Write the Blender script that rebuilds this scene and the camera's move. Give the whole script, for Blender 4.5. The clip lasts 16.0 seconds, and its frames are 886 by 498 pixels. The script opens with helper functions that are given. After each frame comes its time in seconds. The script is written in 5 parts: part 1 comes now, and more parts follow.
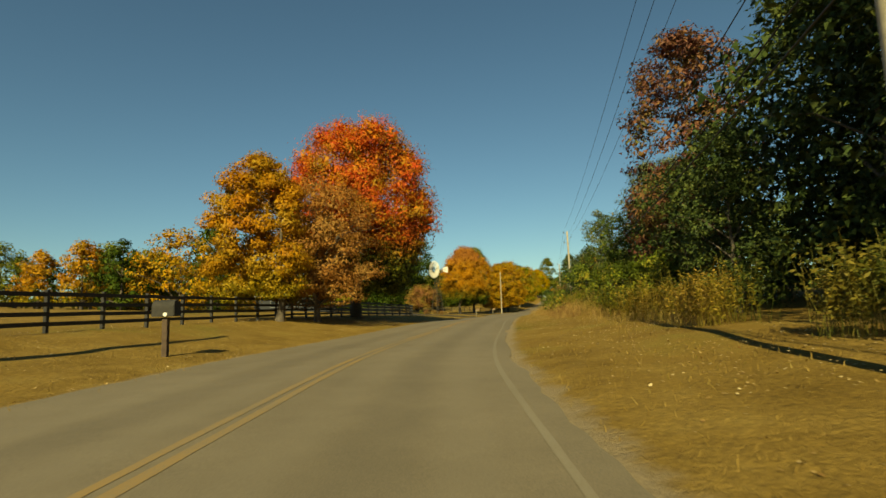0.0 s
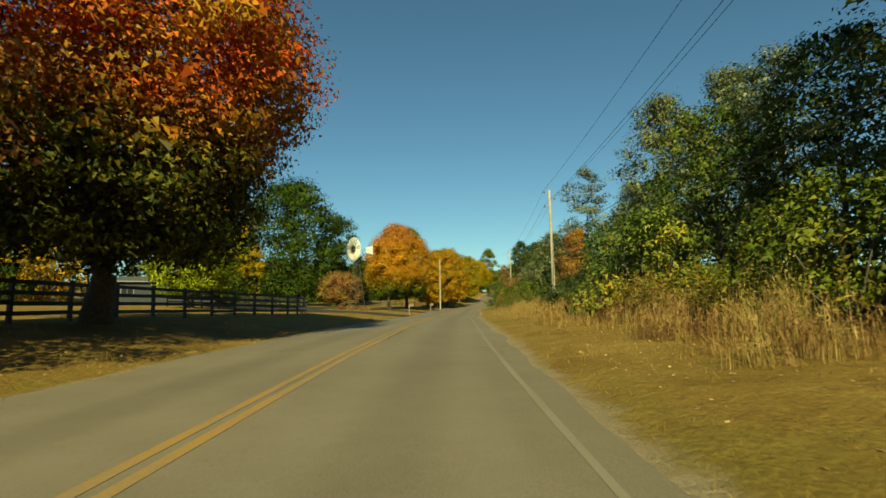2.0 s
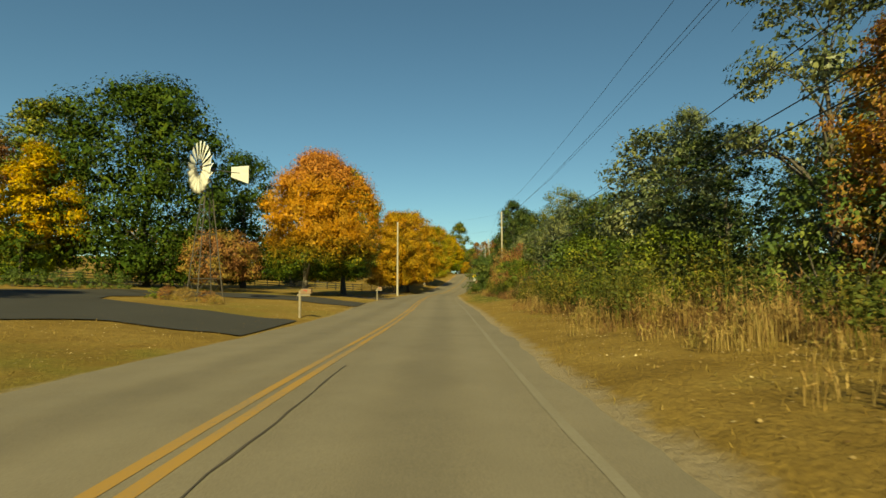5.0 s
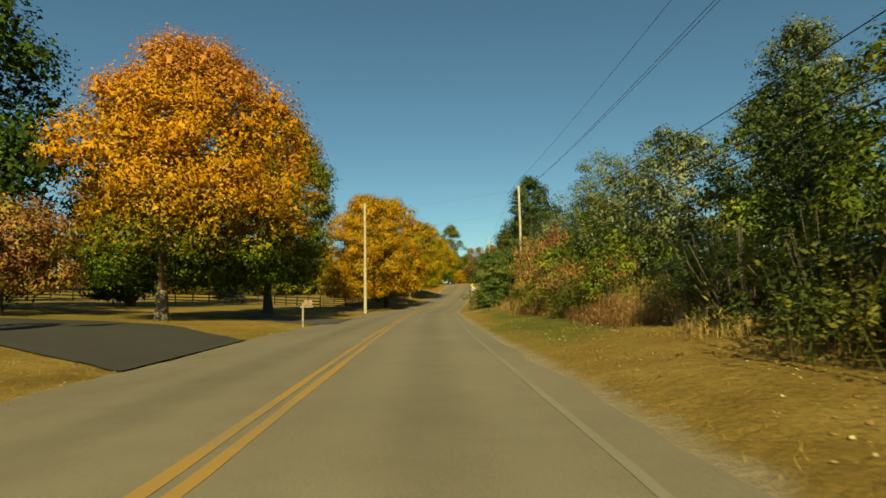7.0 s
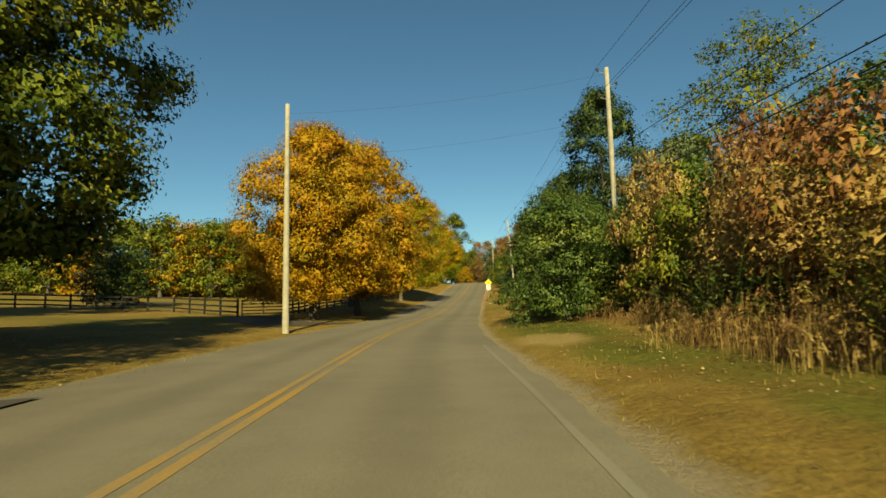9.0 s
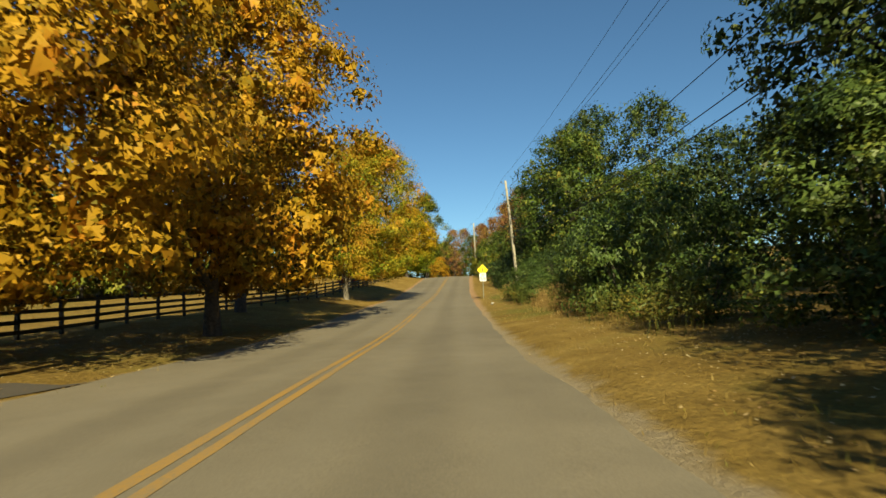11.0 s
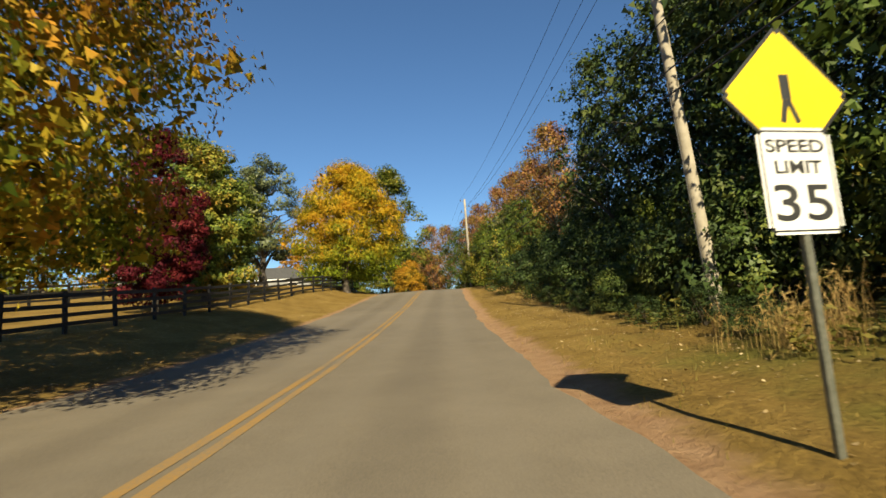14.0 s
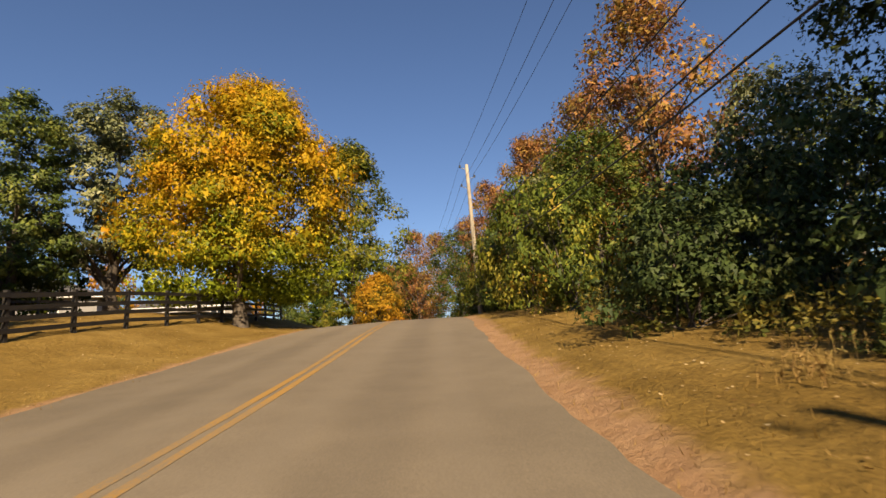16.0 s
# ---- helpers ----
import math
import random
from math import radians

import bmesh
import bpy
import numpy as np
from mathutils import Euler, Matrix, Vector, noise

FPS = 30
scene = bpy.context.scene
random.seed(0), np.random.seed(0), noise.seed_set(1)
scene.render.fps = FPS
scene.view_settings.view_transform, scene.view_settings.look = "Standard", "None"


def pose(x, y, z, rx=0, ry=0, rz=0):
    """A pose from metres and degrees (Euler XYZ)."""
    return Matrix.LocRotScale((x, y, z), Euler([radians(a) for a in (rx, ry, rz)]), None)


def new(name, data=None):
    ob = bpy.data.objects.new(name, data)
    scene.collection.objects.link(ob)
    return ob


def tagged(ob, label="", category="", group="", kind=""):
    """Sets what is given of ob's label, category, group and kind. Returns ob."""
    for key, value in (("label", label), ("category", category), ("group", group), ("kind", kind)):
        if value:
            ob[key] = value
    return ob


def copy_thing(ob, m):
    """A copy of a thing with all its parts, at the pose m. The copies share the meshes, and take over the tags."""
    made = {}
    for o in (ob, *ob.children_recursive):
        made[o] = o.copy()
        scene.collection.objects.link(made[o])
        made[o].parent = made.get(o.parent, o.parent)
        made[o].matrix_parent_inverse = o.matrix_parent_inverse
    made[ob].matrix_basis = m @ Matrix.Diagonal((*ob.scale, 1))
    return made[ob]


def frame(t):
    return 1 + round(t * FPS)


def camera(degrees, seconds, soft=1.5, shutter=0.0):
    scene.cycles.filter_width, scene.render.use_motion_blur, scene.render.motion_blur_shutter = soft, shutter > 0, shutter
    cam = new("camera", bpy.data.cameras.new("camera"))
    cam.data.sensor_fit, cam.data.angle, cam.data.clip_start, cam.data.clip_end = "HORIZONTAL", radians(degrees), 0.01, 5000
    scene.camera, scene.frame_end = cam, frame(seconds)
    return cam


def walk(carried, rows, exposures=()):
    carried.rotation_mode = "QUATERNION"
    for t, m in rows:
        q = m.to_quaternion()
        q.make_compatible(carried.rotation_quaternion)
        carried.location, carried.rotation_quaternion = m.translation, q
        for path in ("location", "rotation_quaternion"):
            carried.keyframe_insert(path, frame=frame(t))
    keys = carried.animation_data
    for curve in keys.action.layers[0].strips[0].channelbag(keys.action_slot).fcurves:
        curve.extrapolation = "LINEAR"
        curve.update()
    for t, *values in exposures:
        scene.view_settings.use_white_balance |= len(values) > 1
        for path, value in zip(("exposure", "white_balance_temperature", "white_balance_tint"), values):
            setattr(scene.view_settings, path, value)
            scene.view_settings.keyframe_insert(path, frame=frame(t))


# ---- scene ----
# ---- camera and its drive ----
cam = camera(80.0, 16.0, soft=1.5, shutter=0.08)
PATH = [
    (0.0, pose(0.000, 0.000, 1.250, 97.03, 1.91, 0.50)),
    (0.5, pose(-0.074, 6.775, 1.355, 96.46, 2.64, -1.52)),
    (1.0, pose(0.183, 13.429, 1.449, 96.82, 2.91, -3.56)),
    (1.5, pose(0.710, 19.934, 1.538, 96.18, 1.71, -5.47)),
    (2.0, pose(1.509, 26.629, 1.618, 96.18, 0.99, -6.66)),
    (2.5, pose(2.125, 32.906, 1.771, 96.33, -0.18, -7.49)),
    (3.0, pose(3.010, 39.705, 1.863, 95.83, -0.14, -8.08)),
    (3.5, pose(3.983, 46.612, 1.914, 95.47, -1.19, -8.98)),
    (4.0, pose(4.884, 53.019, 1.958, 94.84, -1.53, -9.47)),
    (4.2, pose(5.271, 55.656, 1.972, 94.03, -1.31, -9.63)),
    (6.3, pose(10.065, 83.317, 1.858, 95.41, 2.03, -11.57)),
    (6.5, pose(10.577, 86.050, 1.865, 95.54, 1.88, -11.62)),
    (7.0, pose(11.899, 93.111, 1.910, 95.69, 1.40, -11.68)),
    (7.5, pose(13.284, 100.376, 2.009, 95.71, 1.29, -11.68)),
    (8.0, pose(14.578, 107.219, 2.048, 95.45, 1.79, -11.76)),
    (8.5, pose(16.022, 114.493, 2.051, 95.33, 2.07, -11.75)),
    (9.0, pose(17.476, 121.706, 2.103, 95.97, 1.51, -11.58)),
    (9.5, pose(18.764, 128.340, 2.176, 96.20, 0.89, -11.92)),
    (10.0, pose(20.330, 135.057, 2.196, 95.50, 1.03, -12.89)),
    (10.2, pose(20.711, 137.345, 2.186, 95.14, 1.36, -13.38)),
    (12.3, pose(28.514, 167.572, 2.377, 97.46, 3.63, -16.54)),
    (12.5, pose(29.241, 169.913, 2.483, 97.45, 4.12, -16.50)),
    (13.0, pose(31.183, 176.855, 2.816, 97.76, 3.91, -16.84)),
    (13.5, pose(33.114, 183.357, 3.147, 97.85, 3.35, -16.93)),
    (14.0, pose(35.044, 189.864, 3.476, 97.96, 3.70, -17.05)),
    (14.5, pose(37.013, 196.090, 3.773, 98.39, 3.70, -17.36)),
    (15.0, pose(38.904, 202.183, 4.160, 99.03, 3.71, -17.67)),
    (15.5, pose(40.804, 208.221, 4.593, 99.66, 4.13, -18.03)),
    (16.0, pose(42.710, 214.070, 5.094, 100.93, 4.33, -18.06)),
]
EXPOSURES = [(0.0, 0.80, 8700, -16), (1.0, 0.82, 8000, -14), (2.0, 0.94, 7600, -24), (3.0, 0.97, 7200, -30), (4.0, 0.97, 8000, -20), (7.0, 0.94, 8200, -20), (8.0, 0.95, 7800, -20), (9.5, 0.97, 7300, -18), (10.2, 1.02, 7100, -10),
             (12.4, 1.27, 6000, -8), (13.0, 1.27, 6200, -5), (14.0, 1.18, 6300, 3), (15.0, 1.18, 6700, 10), (16.0, 1.17, 7000, 18)]
walk(cam, PATH, EXPOSURES)

# ---- sky and sun: low autumn sun behind the car ----
SUN_EL, SUN_HEAD = radians(31), radians(9)          # shadows run towards SUN_HEAD (right of +y)
world = bpy.data.worlds.new("sky")
scene.world = world
world.use_nodes = True
wn = world.node_tree
sky = wn.nodes.new("ShaderNodeTexSky")
sky.sky_type, sky.sun_disc = "NISHITA", False
sky.sun_elevation, sky.sun_rotation = SUN_EL, math.pi + SUN_HEAD
sky.air_density, sky.dust_density, sky.ozone_density = 1.0, 0.0, 6.0
wn.links.new(sky.outputs[0], wn.nodes["Background"].inputs[0])
wn.nodes["Background"].inputs[1].default_value = 0.052
sun = new("sun", bpy.data.lights.new("sun", "SUN"))
sun.data.energy, sun.data.angle, sun.data.color = 4.8, radians(0.55), (1.0, 0.82, 0.54)
to_sun = Vector((-math.sin(SUN_HEAD) * math.cos(SUN_EL), -math.cos(SUN_HEAD) * math.cos(SUN_EL), math.sin(SUN_EL)))
sun.rotation_mode = "QUATERNION"
sun.rotation_quaternion = to_sun.to_track_quat("Z", "Y")
sun.location = to_sun * 200

# ---- materials ----
def nodes_of(name):
    m = bpy.data.materials.new(name)
    m.use_nodes = True
    t = m.node_tree
    return m, t, t.nodes["Principled BSDF"]


def add(t, kind, **inputs):
    n = t.nodes.new(kind)
    for k, v in inputs.items():
        n.inputs[k.replace("_", " ")].default_value = v
    return n


def noise_of(t, scale, detail=4.0, rough=0.6, coord="Object", vector=None):
    n = add(t, "ShaderNodeTexNoise", Scale=scale, Detail=detail, Roughness=rough)
    if vector is None:
        vector = t.nodes.new("ShaderNodeTexCoord").outputs[coord]
    t.links.new(vector, n.inputs["Vector"])
    return n.outputs["Fac"]


def ramp_of(t, fac, stops, mode="LINEAR"):
    n = t.nodes.new("ShaderNodeValToRGB")
    n.color_ramp.interpolation = mode
    e = n.color_ramp.elements
    while len(e) < len(stops):
        e.new(0.5)
    for el, (p, c) in zip(e, stops):
        el.position = p
        el.color = (*c, 1.0) if len(c) == 3 else c
    t.links.new(fac, n.inputs[0])
    return n.outputs[0]


def mix_of(t, fac, a, b, blend="MIX"):
    n = t.nodes.new("ShaderNodeMix")
    n.data_type, n.blend_type = "RGBA", blend
    for sock, v in ((n.inputs[0], fac), (n.inputs[6], a), (n.inputs[7], b)):
        if isinstance(v, (int, float)):
            sock.default_value = v
        elif isinstance(v, tuple):
            sock.default_value = (*v, 1.0)
        else:
            t.links.new(v, sock)
    return n.outputs[2]


def math_of(t, op, a, b=0.0, clamp=False):
    n = t.nodes.new("ShaderNodeMath")
    n.operation, n.use_clamp = op, clamp
    for sock, v in zip(n.inputs, (a, b)):
        if isinstance(v, (int, float)):
            sock.default_value = v
        else:
            t.links.new(v, sock)
    return n.outputs[0]


def step_of(t, v, lo, hi):
    n = t.nodes.new("ShaderNodeMapRange")
    n.interpolation_type = "SMOOTHSTEP"
    for k, x in (("From Min", lo), ("From Max", hi), ("To Min", 0.0), ("To Max", 1.0)):
        n.inputs[k].default_value = x
    t.links.new(v, n.inputs["Value"])
    return n.outputs["Result"]


def bump_of(t, bsdf, height, strength=0.3, distance=0.02):
    n = add(t, "ShaderNodeBump", Strength=strength, Distance=distance)
    t.links.new(height, n.inputs["Height"])
    t.links.new(n.outputs[0], bsdf.inputs["Normal"])


def simple(name, stops, scale=6.0, rough=0.7, metal=0.0, bump=0.2, detail=6.0):
    m, t, b = nodes_of(name)
    f = noise_of(t, scale, detail)
    t.links.new(ramp_of(t, f, stops), b.inputs["Base Color"])
    b.inputs["Roughness"].default_value, b.inputs["Metallic"].default_value = rough, metal
    if bump:
        bump_of(t, b, noise_of(t, scale * 6, 4), bump, 0.01)
    return m


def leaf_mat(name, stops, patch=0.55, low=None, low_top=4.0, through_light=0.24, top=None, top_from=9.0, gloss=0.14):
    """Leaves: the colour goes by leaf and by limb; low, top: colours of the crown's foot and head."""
    m, t, b = nodes_of(name)
    geo = t.nodes.new("ShaderNodeNewGeometry")
    isl = geo.outputs["Random Per Island"]
    patchy = step_of(t, noise_of(t, patch, 2.0, 0.5), 0.3, 0.7)
    fac = math_of(t, "ADD", math_of(t, "MULTIPLY", patchy, 0.64), math_of(t, "MULTIPLY", isl, 0.36))
    col = ramp_of(t, fac, stops)
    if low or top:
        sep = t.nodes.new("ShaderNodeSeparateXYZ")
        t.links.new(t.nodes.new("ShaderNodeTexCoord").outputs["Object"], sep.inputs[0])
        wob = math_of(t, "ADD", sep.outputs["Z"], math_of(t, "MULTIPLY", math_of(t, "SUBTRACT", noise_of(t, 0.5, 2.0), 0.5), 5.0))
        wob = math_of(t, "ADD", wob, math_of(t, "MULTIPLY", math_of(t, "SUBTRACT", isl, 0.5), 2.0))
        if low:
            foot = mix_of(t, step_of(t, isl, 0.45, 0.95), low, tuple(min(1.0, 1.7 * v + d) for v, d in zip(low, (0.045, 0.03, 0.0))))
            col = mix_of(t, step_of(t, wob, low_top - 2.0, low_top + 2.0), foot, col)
        if top:
            col = mix_of(t, step_of(t, wob, top_from - 1.5, top_from + 1.5), col, top)
    vary = math_of(t, "ADD", math_of(t, "MULTIPLY", isl, 0.36), 0.80)
    hsv = add(t, "ShaderNodeHueSaturation", Saturation=1.0)
    t.links.new(vary, hsv.inputs["Value"])
    t.links.new(col, hsv.inputs["Color"])
    col = hsv.outputs[0]
    t.links.new(col, b.inputs["Base Color"])
    b.inputs["Roughness"].default_value = 0.6 - 0.35 * gloss
    b.inputs["Specular IOR Level"].default_value = gloss
    tr = t.nodes.new("ShaderNodeBsdfTranslucent")
    t.links.new(col, tr.inputs[0])
    mx = t.nodes.new("ShaderNodeMixShader")
    mx.inputs[0].default_value = through_light
    t.links.new(b.outputs[0], mx.inputs[1])
    t.links.new(tr.outputs[0], mx.inputs[2])
    t.links.new(mx.outputs[0], t.nodes["Material Output"].inputs[0])
    return m


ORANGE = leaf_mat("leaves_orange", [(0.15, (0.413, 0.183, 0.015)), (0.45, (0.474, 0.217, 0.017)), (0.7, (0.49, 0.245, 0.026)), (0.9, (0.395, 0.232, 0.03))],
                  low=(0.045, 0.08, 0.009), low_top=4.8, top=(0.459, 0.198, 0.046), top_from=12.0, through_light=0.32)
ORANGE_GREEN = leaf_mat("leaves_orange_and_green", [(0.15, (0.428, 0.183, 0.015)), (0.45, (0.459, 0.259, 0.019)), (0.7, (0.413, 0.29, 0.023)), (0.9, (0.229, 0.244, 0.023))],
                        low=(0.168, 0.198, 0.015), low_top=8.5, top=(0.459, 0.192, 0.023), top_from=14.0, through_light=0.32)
# low: unturned green leaves, darkened further for the shade under the crown
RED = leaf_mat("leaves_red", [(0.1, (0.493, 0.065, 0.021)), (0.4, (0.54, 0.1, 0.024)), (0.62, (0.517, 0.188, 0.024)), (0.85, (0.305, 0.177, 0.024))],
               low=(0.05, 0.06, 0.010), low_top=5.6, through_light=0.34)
GOLD = leaf_mat("leaves_gold", [(0.1, (0.183, 0.146, 0.015)), (0.4, (0.398, 0.229, 0.019)), (0.65, (0.459, 0.259, 0.023)), (0.9, (0.367, 0.153, 0.015))], through_light=0.32)
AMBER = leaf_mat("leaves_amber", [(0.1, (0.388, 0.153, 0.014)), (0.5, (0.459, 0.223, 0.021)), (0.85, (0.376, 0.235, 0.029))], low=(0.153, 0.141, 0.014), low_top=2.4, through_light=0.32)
BROWN = leaf_mat("leaves_brown", [(0.1, (0.28, 0.12, 0.035)), (0.5, (0.40, 0.19, 0.05)), (0.9, (0.36, 0.22, 0.075))], through_light=0.35)
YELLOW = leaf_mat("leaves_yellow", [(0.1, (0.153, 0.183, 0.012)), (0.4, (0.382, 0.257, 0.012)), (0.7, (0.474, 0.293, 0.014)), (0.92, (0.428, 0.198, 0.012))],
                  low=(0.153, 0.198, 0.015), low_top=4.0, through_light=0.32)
YELGREEN = leaf_mat("leaves_yellow_green", [(0.08, (0.083, 0.132, 0.015)), (0.3, (0.215, 0.231, 0.020)), (0.55, (0.399, 0.299, 0.025)), (0.85, (0.432, 0.215, 0.025))], through_light=0.36)
OLIVE = leaf_mat("leaves_olive", [(0.1, (0.055, 0.083, 0.01)), (0.5, (0.124, 0.145, 0.018)), (0.9, (0.236, 0.201, 0.028))], through_light=0.20)
GREEN = leaf_mat("leaves_green", [(0.1, (0.044, 0.074, 0.016)), (0.5, (0.082, 0.12, 0.025)), (0.9, (0.17, 0.185, 0.036))], gloss=0.25, through_light=0.2)
# dark green; in the right-hand wood its depth also stands for shade
DARK = leaf_mat("leaves_dark", [(0.1, (0.026, 0.044, 0.014)), (0.5, (0.045, 0.070, 0.020)), (0.9, (0.095, 0.109, 0.029))], through_light=0.12)
TAN = leaf_mat("leaves_tan", [(0.1, (0.208, 0.130, 0.053)), (0.4, (0.362, 0.234, 0.077)), (0.65, (0.431, 0.294, 0.086)), (0.9, (0.174, 0.174, 0.039))], through_light=0.28)
PLUM = leaf_mat("leaves_plum", [(0.1, (0.09, 0.031, 0.028)), (0.4, (0.166, 0.069, 0.052)), (0.7, (0.187, 0.104, 0.042)), (0.95, (0.083, 0.09, 0.025))], through_light=0.20)
RUSSET = leaf_mat("leaves_russet", [(0.1, (0.175, 0.079, 0.036)), (0.4, (0.286, 0.131, 0.052)), (0.62, (0.333, 0.199, 0.048)), (0.9, (0.120, 0.120, 0.029))], through_light=0.26)
CRIMSON = leaf_mat("leaves_crimson", [(0.1, (0.05, 0.006, 0.012)), (0.5, (0.10, 0.010, 0.016)), (0.9, (0.15, 0.022, 0.02))])
MIXED = leaf_mat("leaves_mixed", [(0.05, (0.056, 0.09, 0.018)), (0.4, (0.127, 0.17, 0.028)), (0.7, (0.3, 0.275, 0.04)), (0.92, (0.36, 0.2, 0.038))], through_light=0.30)
MID_GREEN = leaf_mat("leaves_mid_green", [(0.05, (0.034, 0.06, 0.013)), (0.5, (0.075, 0.112, 0.02)), (0.8, (0.13, 0.145, 0.027)), (0.96, (0.25, 0.19, 0.033))], through_light=0.22)
DEEP_GREEN = leaf_mat("leaves_deep_green", [(0.1, (0.018, 0.036, 0.006)), (0.5, (0.038, 0.064, 0.009)), (0.9, (0.07, 0.09, 0.012))], gloss=0.06, through_light=0.12)
GREY_GREEN = leaf_mat("leaves_grey_green", [(0.1, (0.062, 0.083, 0.035)), (0.5, (0.124, 0.145, 0.062)), (0.9, (0.229, 0.229, 0.09))], gloss=0.35, through_light=0.20)
STRAW = leaf_mat("weeds_straw", [(0.1, (0.133, 0.078, 0.031)), (0.35, (0.265, 0.172, 0.059)), (0.65, (0.359, 0.250, 0.094)), (0.9, (0.203, 0.172, 0.047))], patch=0.35, through_light=0.25)
RUST_STRAW = leaf_mat("weeds_rust", [(0.1, (0.105, 0.053, 0.026)), (0.45, (0.194, 0.105, 0.045)), (0.8, (0.269, 0.172, 0.067))], patch=0.35, through_light=0.25)
RUSTY = simple("rusty_steel", [(0.3, (0.039, 0.033, 0.029)), (0.7, (0.098, 0.085, 0.072))], 12.0, 0.7, 0.3, 0.1)
WEED_GREEN = leaf_mat("weeds_green", [(0.1, (0.033, 0.049, 0.01)), (0.5, (0.078, 0.091, 0.019)), (0.9, (0.169, 0.13, 0.026))], patch=0.3, through_light=0.25)
WEED_GOLD = leaf_mat("weeds_gold", [(0.1, (0.06, 0.065, 0.01)), (0.5, (0.15, 0.12, 0.018)), (0.9, (0.25, 0.16, 0.035))], patch=0.3, through_light=0.25)
BARK = simple("bark", [(0.3, (0.039, 0.033, 0.025)), (0.7, (0.111, 0.091, 0.072))], 9.0, 0.9, 0, 0.8)
PALE_BARK = simple("pale_bark", [(0.3, (0.11, 0.095, 0.072)), (0.7, (0.21, 0.18, 0.14))], 9.0, 0.9, 0, 0.8)
FENCE_BLACK = simple("fence_black_paint", [(0.3, (0.008, 0.008, 0.009)), (0.75, (0.022, 0.020, 0.018))], 7.0, 0.62, 0, 0.4)
POLE_WOOD = simple("weathered_pole_wood", [(0.25, (0.234, 0.202, 0.15)), (0.75, (0.377, 0.338, 0.267))], 4.0, 0.85, 0, 0.5)
STEEL = simple("galvanised_steel", [(0.3, (0.195, 0.202, 0.202)), (0.7, (0.312, 0.312, 0.305))], 20.0, 0.45, 0.8, 0.1)
WIRE = simple("cable_black", [(0.3, (0.012, 0.012, 0.012)), (0.7, (0.03, 0.03, 0.03))], 10.0, 0.6, 0, 0)
PORCELAIN = simple("porcelain_grey", [(0.3, (0.065, 0.065, 0.072)), (0.7, (0.13, 0.13, 0.137))], 12.0, 0.25, 0, 0)
CREAM = simple("cream_paint", [(0.3, (0.612, 0.586, 0.51)), (0.7, (0.731, 0.714, 0.654))], 5.0, 0.5, 0, 0.1)
SIGN_YELLOW = simple("sign_yellow_sheeting", [(0.3, (0.68, 0.493, 0.009)), (0.7, (0.748, 0.561, 0.013))], 3.0, 0.35, 0, 0)
SIGN_WHITE = simple("sign_white_sheeting", [(0.3, (0.612, 0.612, 0.612)), (0.7, (0.697, 0.697, 0.689))], 3.0, 0.4, 0, 0)
SIGN_BLACK = simple("sign_black_ink", [(0.3, (0.012, 0.012, 0.012)), (0.7, (0.03, 0.03, 0.03))], 9.0, 0.5, 0, 0)
GREEN_POST = simple("sign_post_steel", [(0.3, (0.104, 0.111, 0.085)), (0.7, (0.195, 0.195, 0.163))], 15.0, 0.55, 0.6, 0.1)


def asphalt(name, tone):
    m, t, b = nodes_of(name)
    big, mid, fine = noise_of(t, 0.12, 3.0), noise_of(t, 1.3, 5.0), noise_of(t, 55.0, 4.0, 0.75)
    col = ramp_of(t, big, [(0.3, tuple(0.85 * c for c in tone)), (0.7, tuple(1.12 * c for c in tone))])
    col = mix_of(t, 0.2, col, ramp_of(t, mid, [(0.35, (0.35, 0.35, 0.35)), (0.65, (0.65, 0.65, 0.65))]), "OVERLAY")
    col = mix_of(t, 0.55, col, ramp_of(t, fine, [(0.3, (0.25, 0.25, 0.25)), (0.7, (0.75, 0.74, 0.72))]), "OVERLAY")
    t.links.new(col, b.inputs["Base Color"])
    b.inputs["Roughness"].default_value = 0.85
    b.inputs["Specular IOR Level"].default_value = 0.25
    bump_of(t, b, fine, 0.35, 0.006)
    return m, t, b, col


ROAD_MAT, rt_, rb_, road_col = asphalt("road_asphalt", (0.153, 0.13, 0.096))
# wheel tracks polished paler, a darker oil band between, and fine tar-filled cracks
att = rt_.nodes.new("ShaderNodeAttribute")
att.attribute_name = "offset"
lane = math_of(rt_, "ABSOLUTE", math_of(rt_, "SUBTRACT", math_of(rt_, "ABSOLUTE", att.outputs["Fac"]), 1.75))
band = math_of(rt_, "SUBTRACT", 1.0, step_of(rt_, lane, 0.15, 0.6))
road_col = mix_of(rt_, math_of(rt_, "MULTIPLY", band, 0.22), road_col, (0.072, 0.062, 0.049))
track = math_of(rt_, "SUBTRACT", 1.0, step_of(rt_, math_of(rt_, "ABSOLUTE", math_of(rt_, "SUBTRACT", lane, 0.85)), 0.1, 0.4))
road_col = mix_of(rt_, math_of(rt_, "MULTIPLY", track, 0.25), road_col, (0.176, 0.153, 0.117))
vor = add(rt_, "ShaderNodeTexVoronoi", Scale=0.3)
vor.feature = "DISTANCE_TO_EDGE"
warp = rt_.nodes.new("ShaderNodeTexCoord")
wv = rt_.nodes.new("ShaderNodeMix")
wv.data_type, wv.blend_type = "RGBA", "ADD"
wv.inputs[0].default_value = 0.8
nz = add(rt_, "ShaderNodeTexNoise", Scale=0.9, Detail=5.0)
rt_.links.new(warp.outputs["Object"], nz.inputs["Vector"])
rt_.links.new(warp.outputs["Object"], wv.inputs[6])
